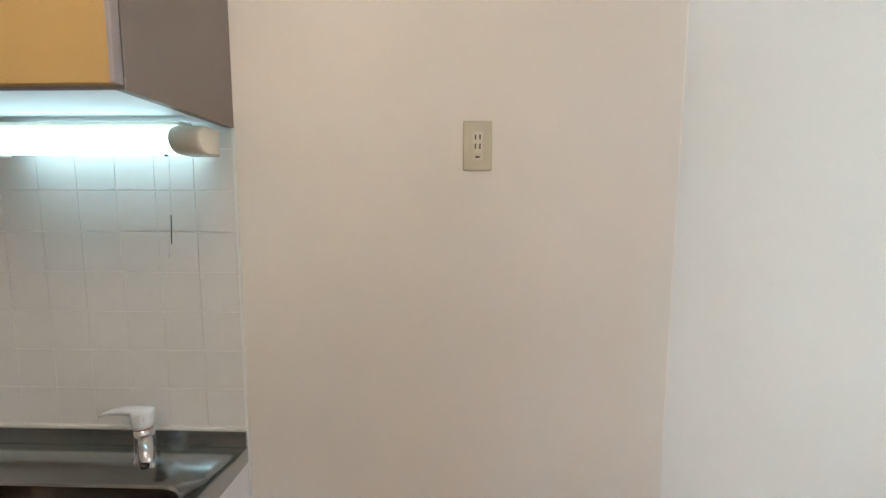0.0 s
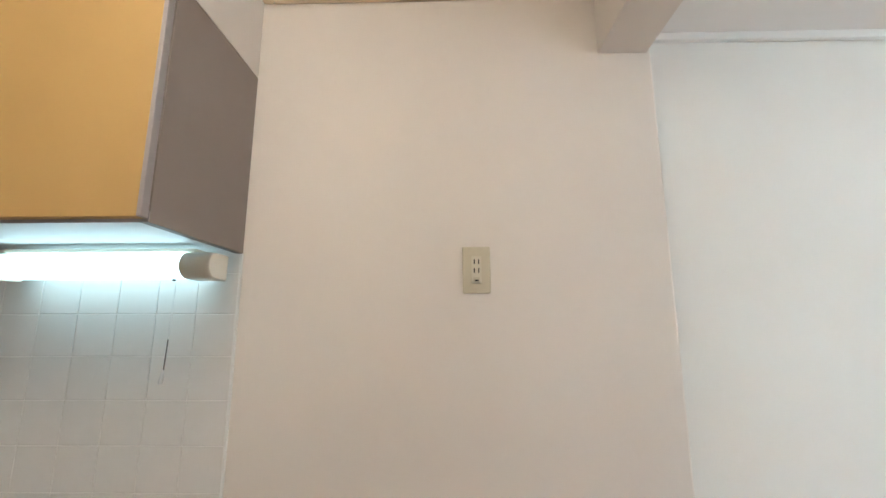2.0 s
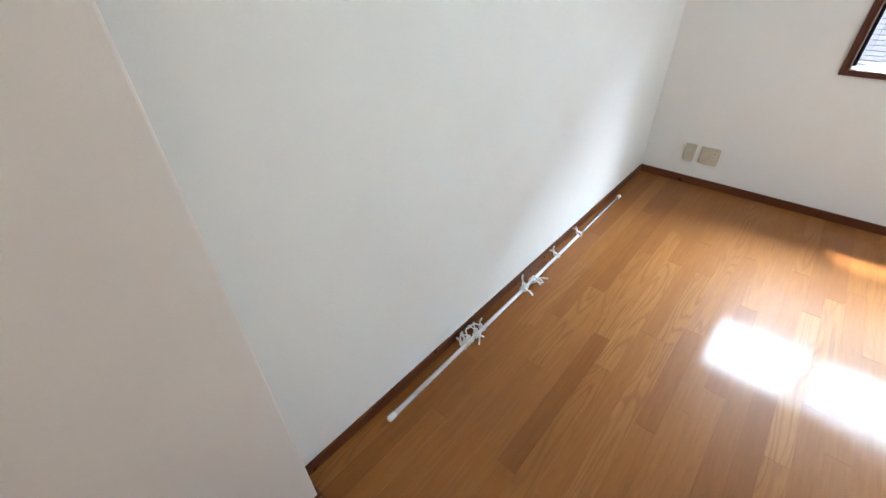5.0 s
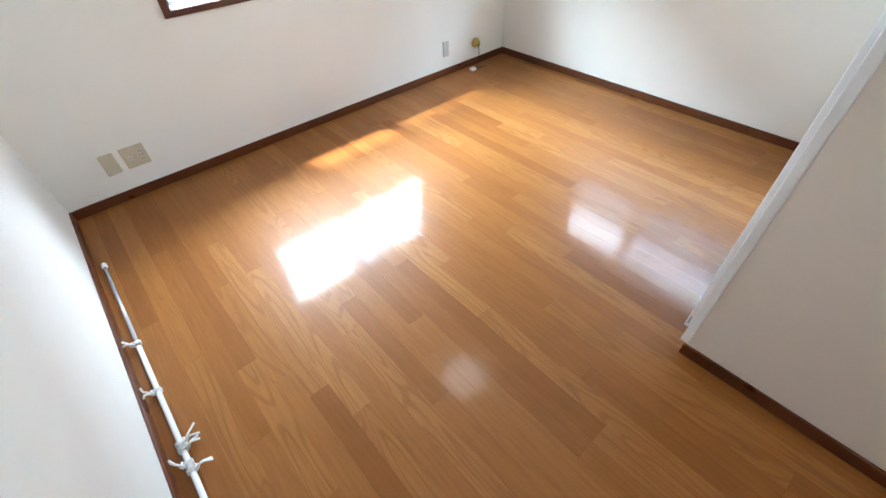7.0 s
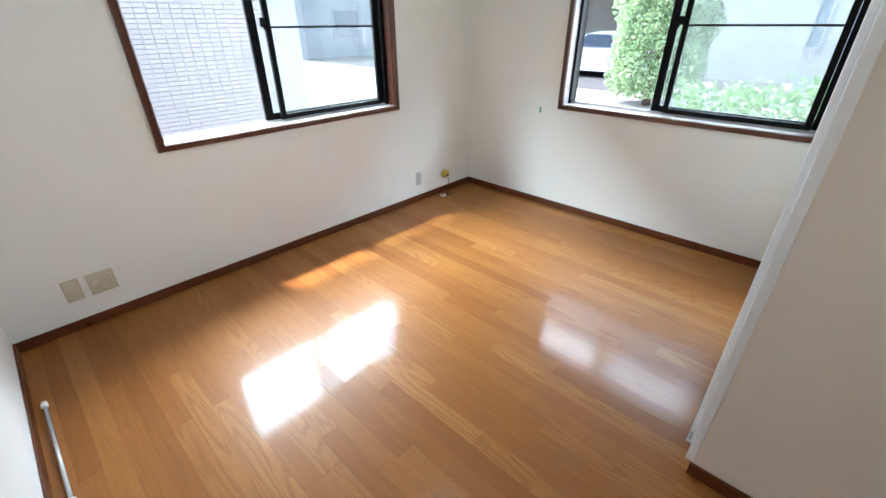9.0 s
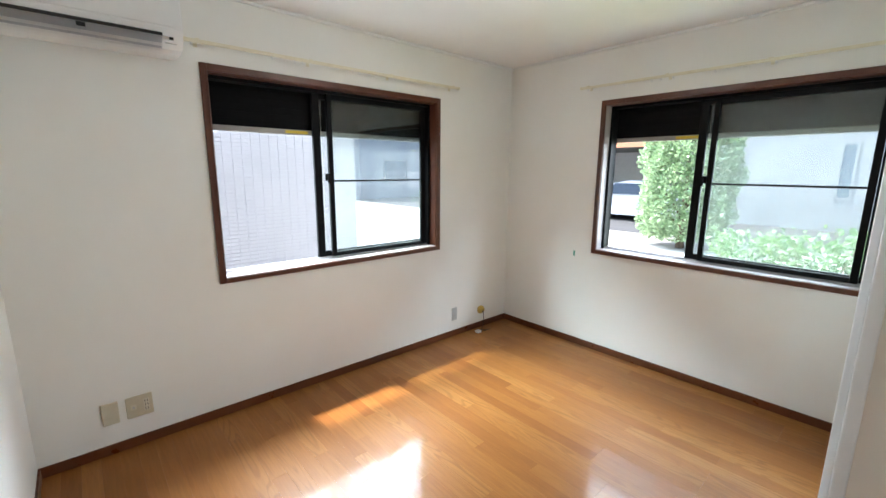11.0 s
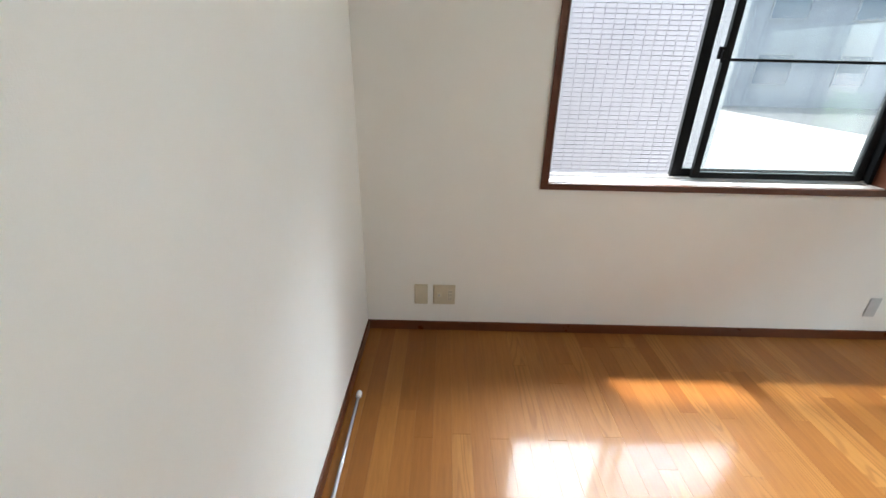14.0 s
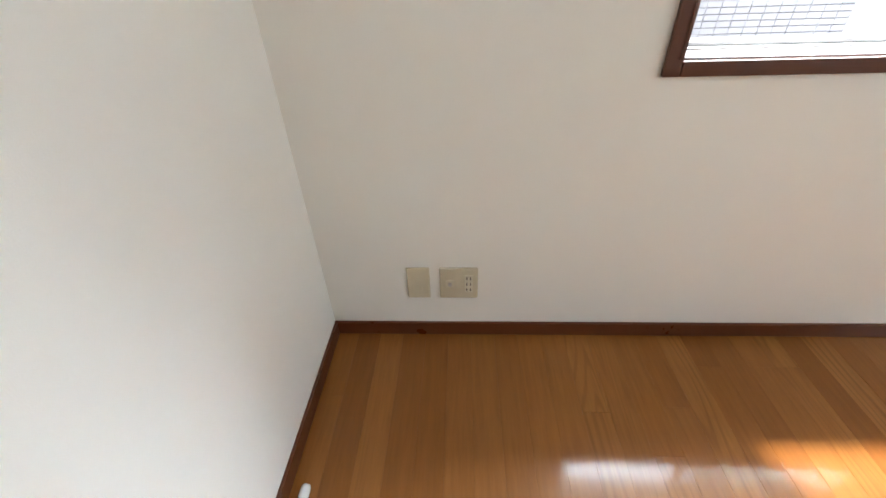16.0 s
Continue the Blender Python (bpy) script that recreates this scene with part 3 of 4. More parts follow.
def faucet():
    o = (-0.228, -0.070, 0.860)
    fc = thing("faucet", o, "chrome single-lever faucet with a white lever on the sink top", "faucet")
    b = bmesh.new()
    lathe(b, [(0.0, 0.0), (0.030, 0.0), (0.030, 0.006), (0.024, 0.012), (0.023, 0.060), (0.021, 0.085), (0.0, 0.086)], (0, 0, 0.0005), 24)
    part("body", b, CHROME, fc)
    s = bmesh.new()
    tube(s, [(0.0, 0.0, 0.052), (0.022, -0.026, 0.060), (0.044, -0.052, 0.056), (0.053, -0.063, 0.042), (0.054, -0.064, 0.026)], [0.018, 0.017, 0.016, 0.016, 0.017], 14)
    part("spout", s, CHROME, fc)
    band = bmesh.new()
    lathe(band, [(0.0215, 0.084), (0.0225, 0.086), (0.0225, 0.090), (0.0215, 0.091)], (0, 0, 0), 24)
    part("band", band, surface("red ring", (0.35, 0.10, 0.06), rough=0.4), fc, "thin red-brown ring")
    c = bmesh.new()
    lathe(c, [(0.0, 0.088), (0.023, 0.088), (0.025, 0.100), (0.026, 0.124), (0.022, 0.131), (0.0, 0.133)], (0, 0, 0), 24)
    lev = part("lever", c, LEVER, fc, "white plastic lever")
    a = bmesh.new()
    n = 9
    rings = []
    for k in range(n):
        q = k / (n - 1)
        x = 0.018 - 0.125 * q
        z = 0.122 + 0.012 * math.sin(q * 2.2) - 0.018 * q * q
        hw, ht = 0.020 * (1 - 0.55 * q), 0.010 * (1 - 0.65 * q)
        rings.append([(x, -hw, z - ht), (x, hw, z - ht), (x, hw, z + ht * 0.6), (x, hw * 0.5, z + ht), (x, -hw * 0.5, z + ht), (x, -hw, z + ht * 0.6)])
    skin(a, rings)
    a.verts.ensure_lookup_table()
    a.faces.new(a.verts[:6])
    a.faces.new(a.verts[-6:])
    part("grip", a, LEVER, lev)
    return fc


faucet()


# ---- plates and sockets ----
def slots(parent, pts, vertical=True):
    for x, z in pts:
        a, b = (0.0016, 0.0058) if vertical else (0.0058, 0.0016)
        part("slot", boxed(x - a, x + a, -0.0105, -0.0098, z - b, z + b), SLOT, parent)


def plate(name, origin, turn, w, h, label, mat=PLATE, inserts=()):
    """A wall plate; x along the wall, y into the wall, z up from its middle."""
    p = thing(name, origin, label, "socket", turn=turn)
    part("cover", boxed(-w / 2, w / 2, -0.008, -0.0003, -h / 2, h / 2, bevel=0.0035), mat, p)
    for x, kind in inserts:
        if kind == "twin":
            f = part("insert", boxed(x - 0.0125, x + 0.0125, -0.0098, -0.0080, -0.034, 0.034, bevel=0.001), SOCKET_FACE, p)
            slots(f, [(x - 0.0055, 0.020), (x + 0.0055, 0.020), (x - 0.0055, -0.002), (x + 0.0055, -0.002)])
            part("earth_flap", boxed(x - 0.008, x + 0.008, -0.0108, -0.0099, -0.030, -0.019), PLATE, f)
            part("slot", boxed(x - 0.005, x + 0.005, -0.0112, -0.0105, -0.029, -0.025), SLOT, f)
        elif kind == "triple":
            f = part("insert", boxed(x - 0.0125, x + 0.0125, -0.0098, -0.0080, -0.034, 0.034, bevel=0.001), SOCKET_FACE, p)
            slots(f, [(x + sx, z) for z in (0.022, 0.0, -0.022) for sx in (-0.0055, 0.0055)])
        elif kind == "tv":
            f = part("insert", boxed(x - 0.0125, x + 0.0125, -0.0095, -0.0080, -0.014, 0.014, bevel=0.001), SOCKET_FACE, p)
            j = bmesh.new()
            tube(j, [(x, -0.0095, 0), (x, -0.016, 0)], 0.0055, 14)
            part("aerial_jack", j, SILVER_ALU, f)
        elif kind == "blank":
            part("insert", boxed(x - 0.012, x + 0.012, -0.0092, -0.0080, -0.028, -0.010, bevel=0.001), mat, p)
        elif kind == "switch":
            f = part("insert", boxed(x - 0.0125, x + 0.0125, -0.0098, -0.0080, -0.036, 0.036, bevel=0.001), SOCKET_FACE, p)
            k = bmesh.new()
            tube(k, [(x + 0.002, -0.0098, 0.018), (x + 0.002, -0.022, 0.018)], 0.011, 16)
            part("plug", k, PLATE, f)
            part("slot", boxed(x - 0.008, x + 0.008, -0.0108, -0.0099, -0.026, -0.021), SLOT, f)
    return p


plate("wall_socket", (0.597, 0, 1.637), 0, 0.070, 0.118, "ivory twin wall socket with an earth flap on the kitchen wall", inserts=[(0, "twin")])
plate("blank_plate", (XE, -0.186, 0.224), -90, 0.070, 0.118, "ivory blank wall plate low on the window wall", inserts=[(0, "blank")])
plate("wall_socket", (XE, -0.309, 0.224), -90, 0.116, 0.118, "wide ivory plate with aerial jack and triple socket", inserts=[(-0.027, "tv"), (0.030, "triple")])
plate("wall_socket", (XE, 0.052, 1.865), -90, 0.068, 0.118, "ivory socket plate under the air conditioner", inserts=[(0, "switch")])
plate("blank_plate", (XE, -2.595, 0.205), -90, 0.060, 0.115, "pale grey blank wall plate near the corner", mat=PLATE_GREY)


def cord_outlet():
    o = (XE, -2.93, 0.172)
    p = thing("cable_outlet", o, "yellowed round cable outlet above the baseboard, its cable hanging out", "socket")
    b = bmesh.new()
    tube(b, [(-0.0005, 0, 0), (-0.018, 0, 0), (-0.030, 0, -0.002), (-0.040, 0, -0.006)], [0.038, 0.038, 0.030, 0.020], 24)
    part("body", b, AMBER, p)
    h = bmesh.new()
    tube(h, [(-0.040, 0, -0.006), (-0.0415, 0, -0.006)], 0.012, 20)
    part("hole", h, SLOT, p)
    c = bmesh.new()
    tube(c, [(-0.040, 0, -0.006), (-0.050, 0.001, -0.04), (-0.050, 0.002, -0.10), (-0.052, 0.01, -0.147), (-0.07, 0.05, -0.1675), (-0.10, 0.03, -0.1675),
             (-0.115, -0.02, -0.1675), (-0.10, 0.09, -0.1675)], 0.003, 8)
    part("cable", c, BLACK_CABLE, p, "thin dark cable")
    return p


cord_outlet()
conn = thing("cable_connector", (XE - 0.098, -2.81, 0.002), "small white cable connector lying on the floor", "connector")
part("body", boxed(-0.020, 0.020, -0.024, 0.024, 0, 0.022, bevel=0.005), LEVER, conn)
part("boot", boxed(-0.010, 0.010, -0.038, -0.025, 0.003, 0.017, bevel=0.004), BLACK_CABLE, conn)
whole("tape_scrap", boxed(3.343, 3.359, YS + 0.0003, YS + 0.0012, 0.762, 0.806), TAPE, "scrap of green tape stuck on the wall", "tape")


# ---- air conditioner ----
def air_conditioner():
    o = (XE, 0.082, 1.998)
    ac = thing("air_conditioner", o, "white wall-mounted air conditioner with its louvre shut", "air conditioner", turn=-90)
    w, h, d = 0.735, 0.285, 0.215
    prof = [(0.0, 0.0), (-0.11, 0.0), (-0.165, 0.012), (-0.205, 0.060), (-d, 0.090), (-d, h - 0.03), (-d + 0.012, h - 0.008), (-d + 0.03, h), (0.0, h)]
    body = bmesh.new()
    loops = [[(x, y - 0.0005, z) for y, z in prof] for x in (0.0, w)]
    skin(body, loops, smooth=False)
    body.verts.ensure_lookup_table()
    n = len(prof)
    body.faces.new(body.verts[:n])
    body.faces.new(body.verts[n:])
    bmesh.ops.bevel(body, geom=[e for e in body.edges if len({v.co.x for v in e.verts}) == 1], offset=0.008, segments=2, affect="EDGES")
    part("body", body, AC_WHITE, ac)
    part("front_panel", boxed(0.006, w - 0.006, -d - 0.007, -d - 0.001, 0.098, h - 0.028, bevel=0.003), AC_WHITE, ac)
    slot_b = bmesh.new()
    vs = [slot_b.verts.new(p) for p in ((0.055, -0.1675, 0.0115), (w - 0.085, -0.1675, 0.0115), (w - 0.085, -0.2075, 0.060), (0.055, -0.2075, 0.060))]
    slot_b.faces.new(vs)
    bmesh.ops.solidify(slot_b, geom=slot_b.faces[:], thickness=0.002)
    part("air_slot", slot_b, AC_GREY, ac, "grey air outlet")
    fl = bmesh.new()
    vs = [fl.verts.new(p) for p in ((0.055, -0.150, 0.004), (w - 0.085, -0.150, 0.004), (w - 0.085, -0.190, 0.030), (0.055, -0.190, 0.030))]
    fl.faces.new(vs)
    bmesh.ops.solidify(fl, geom=fl.faces[:], thickness=0.006)
    part("louvre", fl, AC_WHITE, ac)
    # raised dark strip: the gap's shade is put into its colour
    part("shadow_gap", boxed(0.055, w - 0.085, -0.2165, -0.2080, 0.058, 0.070), SLOT, ac)
    part("louvre_arm", boxed(w * 0.48, w * 0.52, -0.2075, -0.200, 0.040, 0.056), SLOT, ac)
    part("display", boxed(w - 0.058, w - 0.042, -0.2085, -0.197, 0.048, 0.058), SLOT, ac)
    part("mark", boxed(w - 0.075, w - 0.03, -0.1995, -0.193, 0.030, 0.034), PLATE_GREY, ac)
    return ac


air_conditioner()
# dark brown tube filling the gap between wall and air conditioner
pipe = bmesh.new()
tube(pipe, [(XE - 0.012, 0.090, 2.00), (XE - 0.05, 0.090, 2.03), (XE - 0.06, 0.090, 2.12), (XE - 0.05, 0.090, ZC - 0.03)], 0.0085, 10)
whole("pipe_sleeve", pipe, CASING_WOOD, "dark brown curved tube beside the air conditioner", "pipe")


# ---- curtain rails ----
def curtain_rail(origin, turn, length, hooks):
    """x along the wall, y outwards from the wall face (negative into the room)."""
    r = thing("curtain_rail", origin, "cream metal curtain rail with a few white runners", "curtain rail", group="curtain rails", turn=turn)
    bm = bmesh.new()
    box(bm, 0, length, -0.062, -0.046, 0.004, 0.008)
    box(bm, 0, length, -0.062, -0.060, -0.008, 0.004)
    box(bm, 0, length, -0.048, -0.046, -0.008, 0.004)
    part("rail", bm, RAIL_CREAM, r)
    for x in (0.05, length * 0.35, length * 0.66, length - 0.05):
        b = bmesh.new()
        box(b, x - 0.009, x + 0.009, -0.064, -0.0005, 0.0085, 0.013, bevel=0.001)
        box(b, x - 0.009, x + 0.009, -0.004, -0.0005, -0.018, 0.0084)
        part("bracket", b, RAIL_CREAM, r)
    for x in (-0.012, length):
        part("end_stop", boxed(x, x + 0.012, -0.064, -0.044, -0.010, 0.010, bevel=0.002), RAIL_CREAM, r)
    for x in hooks:
        k = bmesh.new()
        tube(k, [(x, -0.054, -0.004), (x, -0.054, -0.016), (x + 0.004, -0.054, -0.024), (x + 0.009, -0.054, -0.020)], 0.0022, 6)
        part("runner", k, LEVER, r, "small white runner")
    return r


curtain_rail((XE, -0.690, 2.098), -90, 1.87, [0.02, 0.42, 0.55, 0.60, 0.93, 0.98, 1.06, 1.40, 1.62])
curtain_rail((3.345, YS, 2.088), 180, 1.78, [0.05, 0.33, 0.52, 0.58, 0.66, 0.9, 1.2])


# ---- pole on the floor ----
def pole():
    a, b = Vector((1.440, 0.038, 0.0125)), Vector((3.568, 0.057, 0.0125))
    d = b - a
    p = thing("curtain_pole", a, "white telescopic curtain pole lying along the wall on the floor", "pole")
    mid = d * 0.715
    part("outer_tube", tube(bmesh.new(), [(0, 0, 0), mid], 0.0095, 14), POLE_WHITE, p)
    part("inner_tube", tube(bmesh.new(), [mid, d], 0.0072, 14), POLE_GREY, p, "thinner satin inner tube")
    for s, e in ((d * -0.012, d * 0.006), (d * 0.992, d * 1.008)):
        part("end_cap", tube(bmesh.new(), [s, s.lerp(e, 0.2), s.lerp(e, 0.8), e], [0.0085, 0.0122, 0.0122, 0.010], 14), LEVER, p, "white rubber end cap")
    return p


pole()


def cord_tie(origin, seed, tilt):
    """A knotted cord: two turns round the pole, a knot and two loose ends."""
    rnd = random.Random(seed)
    k = thing("cord_tie", origin, "white cotton cord knotted round the pole", "cord", group="cords on the pole")
    loops = bmesh.new()
    for off in (-0.004, 0.004):
        pts = [(off + 0.002 * math.sin(3 * q), 0.0125 * math.cos(q), 0.0125 * math.sin(q)) for q in (2 * math.pi * i / 16 for i in range(17))]
        tube(loops, pts, 0.003, 7)
    part("turns", loops, CORD, k)
    kn = bmesh.new()
    s = -1 if tilt < 0 else 1
    tube(kn, [(-0.010, s * 0.010, 0.010), (0.0, s * 0.018, 0.014), (0.010, s * 0.014, 0.008), (0.002, s * 0.024, 0.004), (-0.008, s * 0.016, 0.0)], [0.003, 0.0045, 0.004, 0.0045, 0.003], 8)
    part("knot", kn, CORD, k)
    for i in range(2):
        l = rnd.uniform(0.026, 0.070) * min(1.0, abs(tilt))
        a = rnd.uniform(-1.3, 1.3)
        e = bmesh.new()
        dz = rnd.uniform(-0.004, 0.012) + (0.022 if s > 0 else 0.0)
        y1 = min(0.036, s * (0.02 + l * math.cos(a)))
        tube(e, [(0, s * 0.016, 0.008), (l * 0.4 * math.sin(a), min(0.034, s * (0.02 + l * 0.45 * math.cos(a))), 0.010 + dz * 0.6), (l * math.sin(a) * 1.2, y1, max(-0.008, -0.004 + dz * 1.4))], [0.003, 0.0036, 0.0042], 8)
        part("loose_end", e, CORD, k)
    return k


for i, (x, tl) in enumerate(((1.868, 0.9), (1.893, 0.6), (1.915, 1.0), (1.950, -0.55), (1.968, 0.8), (2.004, 1.0), (2.345, -1), (2.375, 0.7), (2.430, -1.1), (2.455, -0.9), (2.706, 0.75), (2.979, 0.7))):
    q = (x - 1.44) / 2.128
    if tl > 0:
        tl *= 0.8
    cord_tie((x, 0.038 + 0.019 * q, 0.0160), 10 + i, tl)


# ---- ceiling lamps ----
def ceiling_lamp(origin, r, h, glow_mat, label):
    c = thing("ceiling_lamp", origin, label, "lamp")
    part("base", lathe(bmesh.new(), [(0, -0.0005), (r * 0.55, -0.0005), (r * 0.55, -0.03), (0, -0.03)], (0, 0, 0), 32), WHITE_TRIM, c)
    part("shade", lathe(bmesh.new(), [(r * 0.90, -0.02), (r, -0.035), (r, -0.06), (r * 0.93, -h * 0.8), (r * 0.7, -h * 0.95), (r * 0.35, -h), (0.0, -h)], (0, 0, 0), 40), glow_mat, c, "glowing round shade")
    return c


ceiling_lamp((2.92, -1.68, ZC), 0.185, 0.075, LAMP_GLOW, "round white ceiling lamp, switched on")
# kitchen lamp is unseen, inferred from warm light on wall and beam
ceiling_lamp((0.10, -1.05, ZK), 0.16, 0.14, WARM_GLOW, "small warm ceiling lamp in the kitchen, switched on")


# ---- outside ----
GZ = -0.35
CONCRETE = surface("pale concrete yard", (0.33, 0.32, 0.30), (0.28, 0.27, 0.255), rough=0.85, scale=0.6, fine=0.2, fine_scale=60)
GRASS = surface("dry grass strip", (0.22, 0.24, 0.09), (0.32, 0.31, 0.15), rough=0.95, scale=5, fine=0.6, fine_scale=120)
ASPHALT = surface("asphalt", (0.06, 0.06, 0.062), (0.05, 0.05, 0.052), rough=0.9, scale=2, fine=0.3, fine_scale=150)
FACADE_TILE = surface("pale glazed facade tile", (0.19, 0.176, 0.185), (0.172, 0.16, 0.168), rough=0.5, scale=1.5)
FACADE_JOINT = surface("facade joint", (0.15, 0.138, 0.145), rough=0.9)
RENDER_GREY = surface("grey rendered wall", (0.22, 0.225, 0.24), (0.19, 0.195, 0.21), rough=0.9, scale=1.2, fine=0.3, fine_scale=80)
RENDER_PALE = surface("pale rendered wall", (0.29, 0.29, 0.28), (0.26, 0.26, 0.25), rough=0.9, scale=1.2, fine=0.3, fine_scale=80)
BRICK_RED = surface("red-brown fascia", (0.42, 0.18, 0.10), (0.36, 0.15, 0.08), rough=0.8, scale=3)
# blue in the base colour stands in for sky reflected in the panes
DARK_GLASS = surface("dark window glass", (0.07, 0.10, 0.14), rough=0.06)
CAR_WHITE = surface("white car paint", (0.40, 0.42, 0.46), rough=0.18, coat=0.6)
TYRE = surface("tyre rubber", (0.02, 0.02, 0.02), rough=0.8)
BARK = surface("bark", (0.14, 0.10, 0.07), (0.09, 0.065, 0.045), rough=0.95, scale=20, fine=0.6, fine_scale=80)


def leaf_material(name, c1, c2, c3):
    m, t, b = material(name)
    g = t.nodes.new("ShaderNodeNewGeometry")
    t.links.new(ramp(t, g.outputs["Random Per Island"], (0.0, c1), (0.55, c2), (1.0, c3)), b.inputs["Base Color"])
    set_in(b, Roughness=0.4)
    b.inputs["Transmission Weight"].default_value = 0.0
    tl = t.nodes.new("ShaderNodeBsdfTranslucent")
    tl.inputs[0].default_value = (*c3, 1)
    mx = t.nodes.new("ShaderNodeMixShader")
    mx.inputs[0].default_value = 0.3
    t.links.new(b.outputs[0], mx.inputs[1])
    t.links.new(tl.outputs[0], mx.inputs[2])
    t.links.new(mx.outputs[0], t.nodes["Material Output"].inputs[0])
    return m


LEAF = leaf_material("clipped shrub leaves", (0.08, 0.15, 0.07), (0.18, 0.28, 0.13), (0.36, 0.44, 0.27))
LEAF_BRIGHT = leaf_material("bright young leaves", (0.05, 0.11, 0.04), (0.08, 0.16, 0.05), (0.14, 0.23, 0.08))

bm = bmesh.new()
for x0, x1, y0, y1 in ((-400, 400, -400, YS - T - 0.01), (-400, 400, YN + T + 0.01, 400), (XE + T + 0.01, 400, YS - T - 0.01, YN + T + 0.01), (-400, XW - T - 0.01, YS - T - 0.01, YN + T + 0.01)):
    bm.faces.new([bm.verts.new(p) for p in ((x0, y0, GZ), (x1, y0, GZ), (x1, y1, GZ), (x0, y1, GZ))])
whole("ground", bm, CONCRETE, "pale sunlit concrete yard round the house", "ground", "structure")
whole("foundation", boxed(XW - T, XE + T - 0.002, YS - T + 0.002, YN + T, GZ, -0.012), RENDER_GREY, "grey foundation under the rooms", "foundation", "structure")
whole("road", boxed(-30, 40, -24, -12.6, GZ + 0.004, GZ + 0.012), ASPHALT, "grey asphalt parking lane", "road", "structure")
whole("grass_strip", boxed(-6, 5.0, -6.4, -4.3, GZ + 0.004, GZ + 0.03), GRASS, "sunlit dry grass strip", "grass", "stuff")


def tiled_house():
    x, ya, yb = 6.50, -3.02, 4.0
    hs = thing("tiled_house", (x, ya, GZ), "neighbouring house clad in small pale lilac tiles", "house")
    part("wall", boxed(0.012, 6.0, 0, yb - ya, 0.62, 3.05), FACADE_JOINT, hs)
    part("plinth", boxed(-0.03, 6.0, -0.02, yb - ya, 0, 0.62, bevel=0.004), RENDER_GREY, hs, "grey concrete plinth")
    part("roof", boxed(-0.06, 6.2, -0.06, yb - ya, 3.05, 3.2), RENDER_GREY, hs)
    vs, fs = [], []
    rnd = random.Random(4)
    for r in range(58):
        for c in range(44):
            y0, z0 = 0.002 + c * 0.100, 0.625 + r * 0.042
            j = rnd.uniform(-0.0012, 0.0012)
            i = len(vs)
            vs += [(0.011, y0, z0), (0.011, y0 + 0.0988, z0), (0.011, y0 + 0.0988, z0 + 0.0375), (0.011, y0, z0 + 0.0375),
                   (0.003 + j, y0 + 0.001, z0 + 0.001), (0.003 + j, y0 + 0.0982, z0 + 0.001), (0.003 + j, y0 + 0.0982, z0 + 0.0365), (0.003 + j, y0 + 0.001, z0 + 0.0365)]
            fs += [(i + 4, i + 7, i + 6, i + 5)] + [(i + a, i + b, i + b + 4, i + a + 4) for a, b in ((0, 1), (1, 2), (2, 3), (3, 0))]
    me = bpy.data.meshes.new("tile")
    me.from_pydata(vs, [], fs)
    me.materials.append(FACADE_TILE)
    tl = new("tile", me)
    tl.parent = hs
    tagged(tl, "rows of small pale lilac facade tiles", kind="stuff")
    return hs


tiled_house()


def house(name, x0, x1, y0, y1, h, mat, face, openings, label, fascia=None):
    """A block with a window front; face is the side seen: 'w' (x0) or 'n' (y1)."""
    hs = thing(name, (x0, y0, GZ), label, "house")
    part("wall", boxed(0, x1 - x0, 0, y1 - y0, 0, h), mat, hs)
    part("roof", boxed(-0.3, x1 - x0 + 0.3, -0.3, y1 - y0 + 0.3, h, h + 0.25), RENDER_GREY, hs)
    for u, z, w, hh in openings:
        if face == "w":
            fb = bmesh.new()
            for b in ((u, u + 0.06, z, z + hh), (u + w - 0.06, u + w, z, z + hh), (u + 0.06, u + w - 0.06, z, z + 0.06), (u + 0.06, u + w - 0.06, z + hh - 0.06, z + hh)):
                box(fb, -0.05, 0.0, *b)
            gb = boxed(-0.02, -0.005, u + 0.06, u + w - 0.06, z + 0.06, z + hh - 0.06)
        else:
            d = y1 - y0
            fb = bmesh.new()
            for a, b2, c, e in ((u, u + 0.06, z, z + hh), (u + w - 0.06, u + w, z, z + hh), (u + 0.06, u + w - 0.06, z, z + 0.06), (u + 0.06, u + w - 0.06, z + hh - 0.06, z + hh)):
                box(fb, a, b2, d, d + 0.05, c, e)
            gb = boxed(u + 0.06, u + w - 0.06, d + 0.005, d + 0.02, z + 0.06, z + hh - 0.06)
        wn_ob = part("window", fb, RENDER_GREY, hs)
        part("pane", gb, DARK_GLASS, wn_ob)
    if fascia:
        part("fascia", boxed(*fascia), BRICK_RED, hs, "red-brown fascia band")
    return hs


# beyond the yard, seen through the east window
house("far_house", 24.0, 32.0, -22.0, -12.2, 6.5, RENDER_GREY, "w", [(1.5, 1.0, 1.6, 1.4), (5.2, 1.0, 1.8, 1.4), (5.2, 3.8, 1.8, 1.3), (1.5, 3.8, 1.6, 1.3)], "grey rendered house across the yard")
house("far_house", 26.0, 34.0, -32.0, -22.6, 6.0, RENDER_PALE, "w", [(4.0, 1.2, 1.6, 1.3), (7.0, 1.2, 1.4, 1.3), (4.0, 3.8, 1.6, 1.3)], "pale rendered house across the yard")
